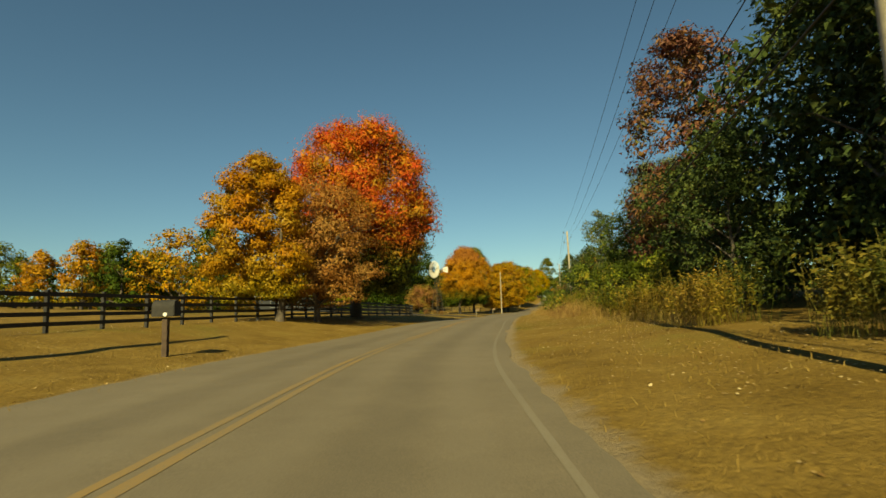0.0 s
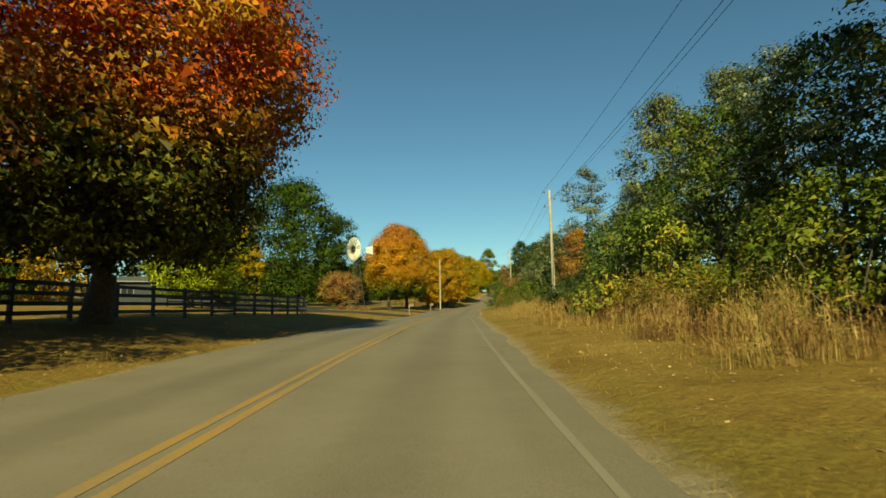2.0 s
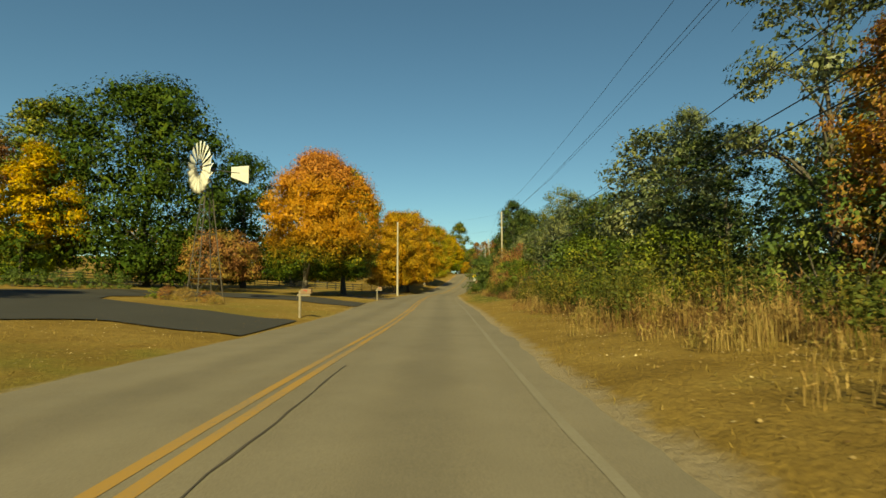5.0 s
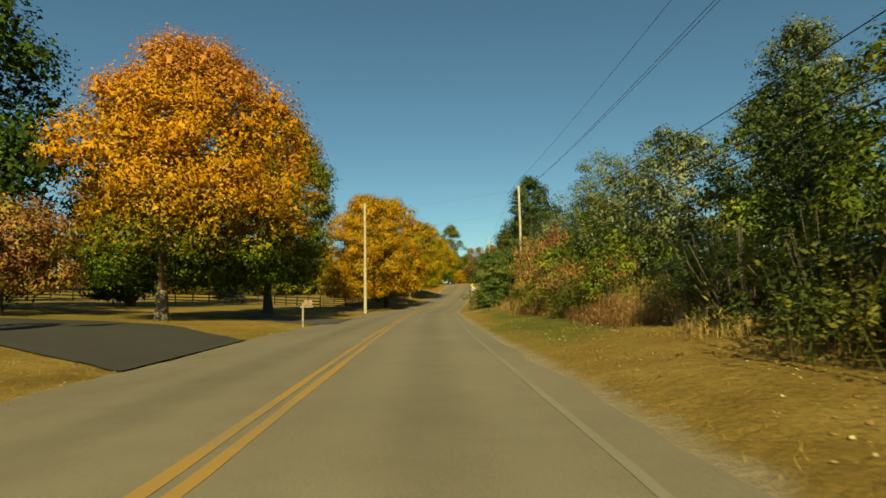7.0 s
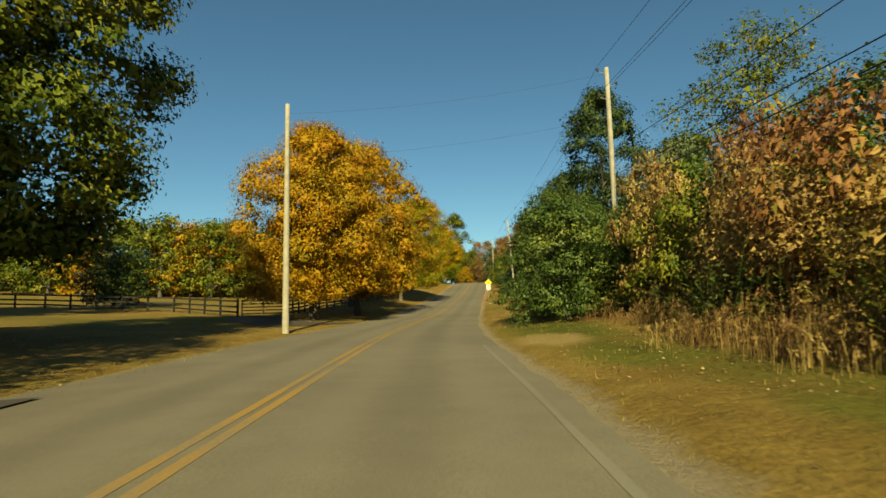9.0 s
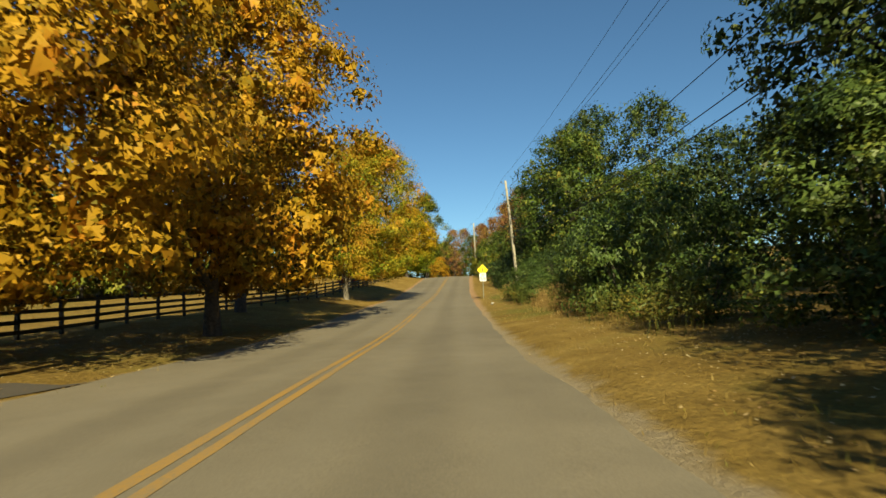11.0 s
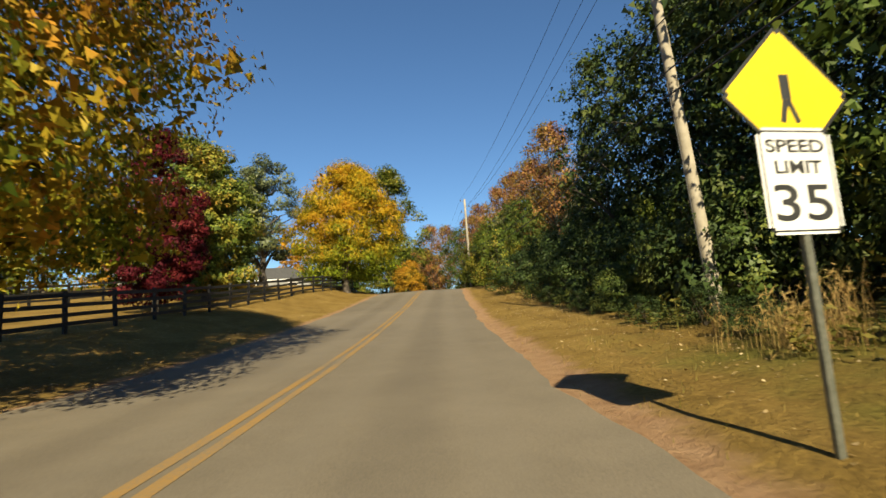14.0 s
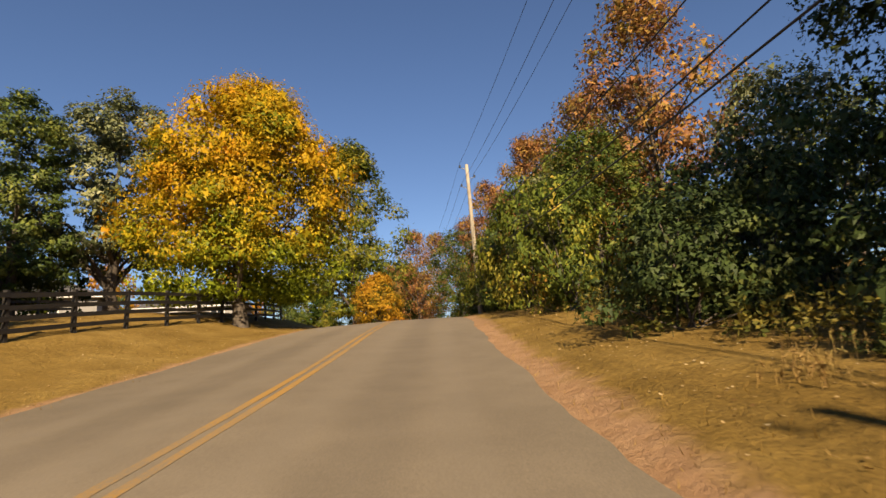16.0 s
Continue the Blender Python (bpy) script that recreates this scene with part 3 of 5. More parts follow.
# ---- trees and shrubs ----
def leaves_at(centres, normals, size, r, slim=0.78, corners=3):
    """Leaf blades at the centres, facing about along the normals: three-cornered, or folded rhombi."""
    n = len(centres)
    nrm = normals + r.normal(0, 0.42, (n, 3))
    nrm /= np.linalg.norm(nrm, axis=1)[:, None] + 1e-9
    a = np.cross(nrm, r.normal(0, 1, (n, 3)))
    a /= np.linalg.norm(a, axis=1)[:, None] + 1e-9
    a[:, 2] -= 0.25
    b = np.cross(nrm, a)
    sz = size * r.uniform(0.65, 1.3, (n, 1))
    if corners == 3:
        return np.stack([centres + a * sz * 1.15, centres - (a * 0.85 - b * slim * 0.9) * sz, centres - (a * 0.85 + b * slim * 0.9) * sz], 1)
    drop = nrm * sz * 0.22
    return np.stack([centres + a * sz, centres + b * sz * slim - drop, centres - a * sz, centres - b * sz * slim - drop], 1)


def bough(verts, faces, p, q, r0, r1, sides=6):
    p, q = np.array(p, float), np.array(q, float)
    d = (q - p) / (np.linalg.norm(q - p) + 1e-9)
    h = np.array([0, 0, 1.0]) if abs(d[2]) < 0.9 else np.array([1.0, 0, 0])
    e = np.cross(d, h)
    e /= np.linalg.norm(e)
    g = np.cross(d, e)
    k = len(verts)
    for c, rad in ((p, r0), (q, r1)):
        for i in range(sides):
            w = 2 * math.pi * i / sides
            verts.append(c + (e * math.cos(w) + g * math.sin(w)) * rad)
    for i in range(sides):
        j = (i + 1) % sides
        faces.append((k + i, k + j, k + sides + j, k + sides + i))


def profile(kind, t):
    """Half width of a crown (0..1) at the height t (0 foot .. 1 top)."""
    if kind == "round":
        return np.sqrt(np.clip(1 - (2 * t - 0.86) ** 2 / 1.32, 0.0, 1))
    if kind == "egg":
        return np.where(t < 0.3, 0.72 + 0.28 * np.sin(np.clip(t / 0.3, 0, 1) * math.pi / 2), np.clip(1 - np.clip((t - 0.3) / 0.7, 0, 1) ** 2.1, 0, 1) ** 0.62)
    if kind == "vase":
        return np.where(t < 0.52, 0.60 + 0.40 * np.sin(np.clip(t / 0.52, 0, 1) * math.pi / 2), np.clip(1 - np.clip((t - 0.52) / 0.5, 0, 1) ** 2.2, 0, 1) ** 0.6)
    if kind == "column":
        return np.clip(np.minimum(np.clip(t * 4, 0.4, 1), np.sqrt(np.clip((1 - t) * 3, 0, 1))), 0.05, 1)
    return np.clip(np.sqrt(np.clip(1 - (t - 0.25) ** 2 / 0.5625, 0, 1)), 0.05, 1)       # mound


def crown(h, rad, foot, kind, n, size, seed, lumps=70, fill=0.75, thin=0.0, core=8, spray=0.26):
    """Leaf clumps over a crown from foot to h; returns leaf quads and the clump centres."""
    r = np.random.default_rng(seed)
    n, size, lumps = int(1.65 * n), 0.80 * size, int(2.3 * lumps)
    t = r.uniform(0.02, 0.97, lumps)
    w = r.uniform(0, 2 * math.pi, lumps)
    lobes = 1 + 0.13 * np.sin(3 * w + r.uniform(0, 6)) + 0.10 * np.sin(5 * w + 7 * t + r.uniform(0, 6))
    reach = np.sqrt(r.uniform(fill ** 2, 1, lumps)) * lobes
    inner = r.random(lumps) < 0.27
    reach[inner] *= r.uniform(0.2, 0.8, inner.sum())
    cr = rad * (0.135 + 0.09 * r.random(lumps)) * (1.0 if rad > 2 else 1.25)
    pw = np.maximum(profile(kind, t) * rad * reach - 0.55 * cr, 0.05)
    c = np.stack([np.cos(w) * pw, np.sin(w) * pw, foot + t * (h - foot) - 0.3 * cr], 1)
    keep = r.random(lumps) > thin
    c, cr = c[keep], cr[keep]
    share = cr ** 2 / (cr ** 2).sum()
    k = r.choice(len(c), n, p=share)
    d = r.normal(0, 1, (n, 3))
    d /= np.linalg.norm(d, axis=1)[:, None]
    d[:, 2] = np.where(d[:, 2] < -0.2, d[:, 2] * 0.5, d[:, 2])
    rr = cr[k][:, None] * (r.uniform(0.5, 1, (n, 1)) ** 0.6) * np.array([1.15, 1.15, 1.0])
    rr *= 1 + 0.22 * r.normal(0, 1, (n, 1)) * (r.random((n, 1)) < 0.25)
    pos = c[k] + d * rr
    mid = np.array([0, 0, foot + 0.45 * (h - foot)])
    out = pos - mid
    out /= np.linalg.norm(out, axis=1)[:, None] + 1e-9
    co = leaves_at(pos, d * 0.6 + out * 0.5 + np.array([0, 0, 0.45]), size, r)
    soft = [d * 0.75 + out * 0.4 + np.array([0, 0, 0.2]) + r.normal(0, 0.22, (n, 3))]
    k = np.repeat(np.arange(len(c)), core)               # broad inner sprays that close each clump
    d = r.normal(0, 1, (len(k), 3))
    d /= np.linalg.norm(d, axis=1)[:, None]
    inner = leaves_at(c[k] + d * cr[k][:, None] * np.array([0.36, 0.36, 0.3]), d, 1.0, r)
    mid = inner.mean(1, keepdims=True)
    inner = mid + (inner - mid) * np.minimum(spray * cr[k], 2.3 * size)[:, None, None]
    soft.append(d + 0.4 * np.array([0, 0, 1.0]))
    soft = np.concatenate(soft)
    return np.concatenate([co, inner]), c, soft / (np.linalg.norm(soft, axis=1)[:, None] + 1e-9)


def trunk_mesh(name, h, foot, r0, tips, seed, forks=9, bark=BARK):
    r = np.random.default_rng(seed)
    verts, faces = [], []
    top = foot + 0.55 * (h - foot)
    p, rad = np.array([0, 0, -0.25]), r0 * 1.35
    steps = 6
    joints = []
    for i in range(steps):
        z = (i + 1) / steps * top
        q = np.array([r.normal(0, 0.05 * r0 * 6), r.normal(0, 0.05 * r0 * 6), z])
        r1 = r0 * (1 - 0.78 * (i + 1) / steps)
        bough(verts, faces, p, q, rad, r1, 9)
        joints.append((q, r1))
        p, rad = q, r1
    if len(tips):
        order = r.permutation(len(tips))[:forks]
        for k in order:
            tip = tips[k]
            want = max(foot * 0.55, tip[2] - 0.55 * np.hypot(tip[0], tip[1]) - 0.8)
            j = min(range(len(joints)), key=lambda m: abs(joints[m][0][2] - want))
            a, ra = joints[j]
            mid = a * 0.5 + tip * 0.5 + np.array([0, 0, 0.10 * np.linalg.norm(tip - a)]) + r.normal(0, 0.12, 3)
            bough(verts, faces, a, mid, ra * 0.6, ra * 0.36, 6)
            bough(verts, faces, mid, tip, ra * 0.36, 0.015, 5)
            for _ in range(2):
                twig = tip + r.normal(0, 0.5, 3)
                bough(verts, faces, mid * 0.4 + tip * 0.6, twig, ra * 0.16, 0.01, 4)
    return mesh_of(name, verts, faces, bark, True)


def tree(x, y, h, rad, foot, kind, mat, label, n=9000, size=0.17, seed=1, r0=None, lumps=70, thin=0.0, fill=0.72, name="tree",
         category="tree", group="", shift=(0, 0), forks=10, core=8, spray=0.2, bark=BARK):
    top = thing(name, x, y, gz(x, y), label, category, group)
    co, tips, soft = crown(h * 1.02, rad * 1.1, foot, kind, n, size, seed, lumps, fill, thin, core, spray)
    if shift != (0, 0):
        co[:, :, 0] += shift[0]
        co[:, :, 1] += shift[1]
        tips = tips + np.array([shift[0], shift[1], 0])
    part("trunk", trunk_mesh("trunk", h, foot, r0 or 0.022 * h, tips, seed + 50, forks, bark), top)
    part("crown", quads("crown", co, mat, soft), top)
    return top


def bush(x, y, h, rad, mat, label, n=2500, size=0.12, seed=1, lumps=26, name="bush", group="", kind="mound"):
    top = thing(name, x, y, gz(x, y), label, "bush", group)
    co, tips, soft = crown(h, rad, 0.12, kind, n, size, seed, lumps, 0.6, 0.0, 7, 0.17)
    r = np.random.default_rng(seed)
    verts, faces = [], []
    for k in r.permutation(len(tips))[:9]:
        bough(verts, faces, (r.normal(0, 0.15), r.normal(0, 0.15), -0.1), tips[k], 0.03, 0.008, 5)
    part("stem", mesh_of("stem", verts, faces, BARK), top)
    part("foliage", quads("foliage", co, mat, soft), top)
    return top


def again(ob, x, y, size=1.0, tall=1.0, turn=0.0, label="", sink=0.0):
    """A second plant from the same pieces, at x, y."""
    m = pose(x, y, gz(x, y) - sink, 0, 0, turn) @ Matrix.Diagonal((size, size, size * tall, 1))
    c = copy_thing(ob, m)
    if label:
        tagged(c, label)
    return c


# roadside trees on the paddock side
MAPLE = dict(name="maple_tree", category="maple tree")
tree(-10.2, 32.2, 10.4, 3.0, 1.2, "egg", AMBER, "small maple with golden orange leaves in front of the fence", 34000, 0.085, 111, 0.24, 120, shift=(-1.1, 0), core=14, **MAPLE)
tree(-8.6, 35.2, 9.5, 3.6, 1.2, "round", BROWN, "thin maple with faded brown leaves and bare twigs", 17000, 0.078, 12, 0.2, 80, thin=0.15, forks=34, core=3, **MAPLE)
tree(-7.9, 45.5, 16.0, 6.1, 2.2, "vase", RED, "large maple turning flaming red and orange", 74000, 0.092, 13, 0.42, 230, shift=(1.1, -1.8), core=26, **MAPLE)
tree(-17.6, 82.9, 16.6, 4.8, 1.5, "egg", ORANGE_GREEN, "maple with orange top and yellow-green leaves behind the fence", 30000, 0.125, 14, 0.3, 150, core=16, **MAPLE)
tree(-24.8, 128, 14.5, 4.6, 0.8, "egg", YELLOW, "tall yellow tree beside the house", 14000, 0.16, 15)
tree(-16.2, 134, 25.0, 9.6, 0.8, "round", DEEP_GREEN, "huge dark green shade tree on the lawn", 26000, 0.20, 16, 0.5, 200, fill=0.6)
tree(-8.5, 153, 21.5, 6.2, 1.0, "round", DEEP_GREEN, "dark green tree behind the windmill", 11000, 0.22, 17, 0.4, 90)
tree(-32.4, 145, 24.4, 6.2, 1.5, "round", OLIVE, "tall pale green tree behind the house", 11000, 0.26, 18, 0.4, 90)
tree(-33, 128, 20.0, 5.0, 2.0, "round", RUSSET, "rust-coloured oak behind the house", 11000, 0.2, 19, 0.35, 80, name="oak_tree", category="oak tree")
tree(2.9, 124, 15.4, 5.7, 2.3, "egg", ORANGE, "orange maple with green lower leaves by the drive", 60000, 0.095, 21, 0.30, 200, shift=(1.4, 0), core=24, bark=PALE_BARK, **MAPLE)
tree(6.9, 136.8, 16.9, 4.9, 2.4, "round", OLIVE, "olive green tree behind the orange maple", 40000, 0.10, 22, 0.34, 150, shift=(0.2, 2.1), core=24)
tree(-6.0, 126.6, 6.4, 4.0, 1.3, "round", RUSSET, "low spreading dogwood with brown and green leaves", 9000, 0.11, 23, 0.16, 60, name="dogwood_tree", category="dogwood tree")
tree(16.0, 162.5, 14.6, 5.4, 1.7, "egg", GOLD, "golden yellow maple beside the gate", 52000, 0.094, 25, 0.3, 170, core=24, **MAPLE)
tree(19.6, 171.7, 16.0, 5.5, 1.8, "round", GOLD, "golden orange maple beside the fence", 26000, 0.115, 26, 0.3, 140, shift=(0.5, 0), core=24, **MAPLE)
tree(19.4, 183.6, 15.5, 4.4, 4.6, "round", PLUM, "maple with dark purple-brown leaves overhanging the fence", 18000, 0.12, 27, 0.3, 90, **MAPLE)
tree(27.3, 200.8, 14.9, 5.1, 2.1, "round", YELGREEN, "yellow and green maple with a pale trunk by the fence", 68000, 0.085, 28, 0.25, 190, shift=(2.1, -2.0), core=14, bark=PALE_BARK, **MAPLE)
tree(21.9, 195.4, 10.0, 2.2, 0.9, "egg", DARK, "dark small pear tree standing in the paddock", 15000, 0.10, 29, 0.15, 80, core=26)
tree(29.2, 219.2, 9.6, 2.1, 0.6, "egg", CRIMSON, "small deep red maple behind the fence", 17000, 0.085, 130, 0.15, 90, **MAPLE)
tree(30.5, 227, 10.2, 3.2, 0.8, "round", MIXED, "brownish green tree behind the fence", 13000, 0.13, 31)
tree(28.0, 234, 12.5, 4.0, 0.8, "round", OLIVE, "olive tree behind the fence", 13000, 0.14, 32)
tree(33.5, 252, 14.9, 4.4, 3.2, "round", GREY_GREEN, "open oak with sparse grey-green leaves", 12000, 0.15, 33, 0.4, 60, thin=0.3, name="oak_tree", category="oak tree", forks=30, core=5)
tree(41.5, 242.5, 12.9, 5.2, 1.5, "egg", YELLOW, "bright yellow maple at the crest", 50000, 0.088, 34, 0.32, 200, shift=(0.3, 0), core=24, **MAPLE)
tree(51.2, 268, 20.5, 5.0, 2.0, "egg", OLIVE, "tall olive green tree past the crest", 14000, 0.17, 35, 0.35, 90)
tree(51.6, 258.0, 4.6, 2.0, 0.3, "mound", GOLD, "small bright orange-yellow tree beyond the crest", 7000, 0.09, 36)
tree(-3.0, 177.3, 6.4, 3.0, 0.6, "round", DARK, "small dark tree in the far paddock", 4000, 0.14, 38)
tree(30, 247, 12.5, 2.8, 0.6, "round", GREEN, "green tree behind the fence", 12000, 0.12, 37)

# tree lines far across the paddocks
r = np.random.default_rng(40)
far = [tree(-52, 75, 9.8, 3.6, 0.3, "egg", AMBER, "orange maple at the paddock's far side", 2000, 0.23, 41, group="far tree line", lumps=40, core=3, **MAPLE),
       tree(-45.7, 74, 10.2, 3.2, 0.2, "egg", DEEP_GREEN, "green tree at the paddock's far side", 2000, 0.23, 42, group="far tree line", lumps=40, core=3),
       tree(-37, 73, 11.4, 5.2, 0.4, "round", GOLD, "golden tree at the paddock's far side", 2400, 0.24, 43, group="far tree line", lumps=45, core=3),
       tree(-61, 96, 12, 5.0, 0.3, "round", OLIVE, "olive green tree at the paddock's far side", 1900, 0.27, 44, group="far tree line", lumps=40, core=3)]
again(far[0], -59, 76, 0.86, 1, 40)
again(far[3], -66, 72, 0.7, 1, 90)
for x, y, k, sz in ((-22, 206, 3, 0.85), (-10, 203, 3, 0.9), (-6, 201, 3, 0.95), (-2.5, 203, 2, 0.95), (0.5, 201, 3, 0.9), (3.5, 204, 3, 0.9), (7, 206, 3, 0.85), (-17, 204, 2, 0.8), (-13, 207, 3, 0.95), (-8, 205, 3, 0.85), (-4, 208, 2, 0.85), (0, 206, 3, 0.9), (4, 209, 3, 0.8), (8, 212, 2, 0.75), (-28, 205, 3, 0.9), (2, 232, 3, 0.7), (6, 236, 1, 0.75), (10, 233, 3, 0.7), (14, 239, 0, 0.7), (18, 237, 3, 0.75), (22, 244, 1, 0.8), (25, 250, 3, 0.8), (-2, 238, 2, 0.7), (28, 258, 1, 0.8), (-24, 124, 1, 0.6), (-28, 126, 3, 0.55), (-32, 125, 0, 0.5), (-37, 124, 3, 0.6), (-41, 122, 1, 0.65), (-46, 106, 1, 1.9), (-44, 122, 3, 1.0), (-51, 117, 3, 1.1), (-57, 122, 1, 1.2), (-35, 89, 2, 0.7), (-39, 92, 1, 0.85), (-43, 95, 3, 0.8)):
    again(far[k], x, y, sz, 1.0, 37 * x)
for i in range(70):
    f = r.random()
    if i < 26:
        x, y, sz = -42 - 34 * r.random(), 76 + 34 * f, 0.6 + 0.3 * r.random()
    elif i < 52:
        x, y, sz = -45 + 56 * f + r.normal(0, 3), 209 + 12 * r.random() + 24 * f, 0.8 + 0.3 * r.random()
    else:
        x, y, sz = -10 + 120 * f + r.normal(0, 3), 300 + 22 * r.random(), 0.8 + 0.5 * r.random()
    again(far[r.choice(4, p=(0.12, 0.12, 0.26, 0.5))], x, y, sz, 1.0, 360 * r.random())

# ---- the wood's edge on the other side ----
wood = [tree(15.4, 32.0, 17.3, 3.9, 2.5, "egg", PLUM, "tall tree with purple-brown leaves at the wood's edge", 12000, 0.13, 61, 0.25, 90),
        tree(20.8, 25.0, 18.5, 5.0, 0.8, "round", DARK, "dark green tree at the wood's edge", 5600, 0.132, 62, 0.3, 110, fill=0.6, core=10),
        tree(29.3, 84.3, 8.0, 3.0, 0.5, "round", GREY_GREEN, "grey-green tree at the wood's edge", 6500, 0.10, 63, 0.16, 90, fill=0.7),
        tree(49.2, 195.6, 15.6, 4.9, 0.8, "round", MID_GREEN, "green and yellow tree at the wood's edge", 8500, 0.138, 64, 0.3, 130, fill=0.8),
        tree(60.0, 233.0, 14.5, 4.2, 1.2, "egg", RUSSET, "rust and gold tree at the wood's edge", 6200, 0.12, 65, 0.25, 100, thin=0.12, forks=26),
        tree(24.1, 81.9, 15.0, 2.9, 2.6, "column", GREY_GREEN, "slender open tree with grey-green leaves at the wood's edge", 5500, 0.11, 66, 0.18, 60, thin=0.2, forks=24, core=4),
        tree(42.6, 148.0, 16.4, 5.0, 5.5, "mound", OLIVE, "open walnut tree with bare limbs under a thin crown", 7000, 0.11, 69, 0.26, 60, thin=0.25, forks=34, core=3),
        tree(29.6, 75.2, 20.4, 4.8, 0.6, "column", GREY_GREEN, "tall tree with glossy grey-green leaves at the wood's edge", 17000, 0.13, 71, 0.35, 150, fill=0.6)]
tree(21.0, 76.6, 7.5, 1.65, 0.8, "egg", AMBER, "slim golden orange tree among the green shrubs", 6500, 0.09, 72, 0.12, 60, thin=0.1)
tree(36.8, 156.5, 15.8, 3.5, 3.5, "egg", DARK, "dense dark green tree behind the utility pole", 14000, 0.105, 73, 0.26, 110, core=14)
deep = [tree(40, 60, 10.0, 4.2, 0.3, "round", DARK, "dark green tree deep in the wood", 2200, 0.2, 67, 0.25, 60, group="inner wood", forks=4, core=3),
        tree(44, 75, 10.0, 4.2, 0.3, "round", GREEN, "green tree deep in the wood", 2200, 0.2, 68, 0.25, 60, group="inner wood", forks=4, core=3)]
KIND = ((17.3, 3.9), (18.5, 5.0), (8.0, 3.0), (15.6, 4.9), (14.5, 4.2), (15.0, 2.9), (16.4, 5.0), (20.4, 4.8))
# trees below station 0 stand unseen, added to shade the wood ahead
WOODS = [  # station, offset, kind, height, half width
    (-18, 16, 1, 19, 5), (195, 21, 1, 17, 4.5), (203, 18, 1, 19, 5), (210, 17, 1, 19, 5), (217, 19, 1, 18, 5), (-10, 13, 1, 19, 5), (-3, 16, 1, 18, 5), (4, 14, 1, 17, 5), (11, 17, 1, 18, 5), (16, 15, 1, 12, 3.6), (24, 14, 1, 8.5, 2.6), (20, 12, 1, 6.8, 2.2), (28, 13, 1, 7.5, 2.4), (39, 15, 1, 10, 2.6), (45, 16, 3, 9.5, 3.0), (50, 17, 5, 11.5, 2.4),
    (47, 12.5, 3, 8, 2.4), (58, 15.5, 3, 6, 2.4), (63.5, 16.5, 2, 6, 2.5), (67, 16, 2, 6.5, 2.6), (66, 23.5, 7, 17.5, 4.0), (71, 18, 2, 5.5, 2.8), (78, 13, 4, 7.2, 1.7), (75, 17, 2, 7.5, 3), (90, 15, 1, 8, 3),
    (95, 14, 2, 9.2, 3.6), (101, 16, 1, 8.5, 3.0), (105, 15, 3, 7.5, 2.8), (110, 14.5, 1, 8.0, 2.4), (114, 16.5, 3, 8, 2.6), (142, 38, 7, 25, 5.6), (119, 15, 2, 8.2, 3), (126, 17, 5, 11, 2.4), (131, 15, 3, 7.0, 3.2), (124, 14, 2, 7.5, 2.8),
    (137, 15.5, 3, 7.2, 2.8), (151, 15, 2, 9, 3.2), (166.5, 22, 1, 14, 4.4), (166, 17, 1, 8, 2.6), (172, 18.5, 1, 8.5, 2.8), (177, 17.5, 1, 9, 3.0), (184, 16, 3, 8.5, 3.2), (190.5, 16.5, 1, 9, 3.4), (206, 14, 1, 12, 3.4),
    (211, 14, 1, 14, 4.2), (216, 12.5, 1, 13.5, 4), (220.5, 12.8, 1, 11.5, 2.8), (223.5, 13, 1, 9.5, 2.2), (231, 15, 2, 7.5, 2.6), (235, 9.5, 3, 7.5, 2.6), (239, 9, 2, 7, 2.6), (246, 13, 4, 13.5, 4.0), (249.5, 7.5, 4, 8.5, 2.4), (244, 8.6, 4, 10.5, 2.6), (252.5, 7.0, 4, 10.5, 2.4), (241, 14.5, 4, 12, 3.6), (256, 12.5, 4, 15, 4.4), (250, 15, 3, 12, 4), (264, 13, 4, 13, 4.2),
    (272, 11, 3, 11, 4), (268, 5.5, 3, 10.5, 3.2), (279, 8, 4, 14.5, 4.0), (281, 0.6, 4, 14, 3.6), (287, 3.5, 4, 15, 4.2), (290, -3, 3, 12, 4), (298, -2, 1, 13, 4.5), (290, -9, 1, 11, 4)]
r = np.random.default_rng(70)
for s, c, k, h, rad in WOODS:
    x, y = place(s, c)
    again(wood[k], float(x), float(y), rad / KIND[k][1], h / KIND[k][0] * KIND[k][1] / rad, 360 * r.random())
for i in range(32):                                     # deeper in the wood
    s, c = -20 + 330 * i / 32 + r.normal(0, 2), 20 + 14 * r.random()
    x, y = place(s, c)
    again(deep[i % 2], float(x), float(y), 0.7 + 0.25 * r.random() + (0.25 if s < 35 or s > 160 else 0), 0.9, 360 * r.random())

for i in range(10):                                     # a closed second row, unseen below station 0, added to keep the wood dark
    x, y = place(-26 + 6 * i, 20 + 3 * r.random())
    again(deep[0], float(x), float(y), 1.4 + 0.3 * r.random(), 1.0, 360 * r.random())

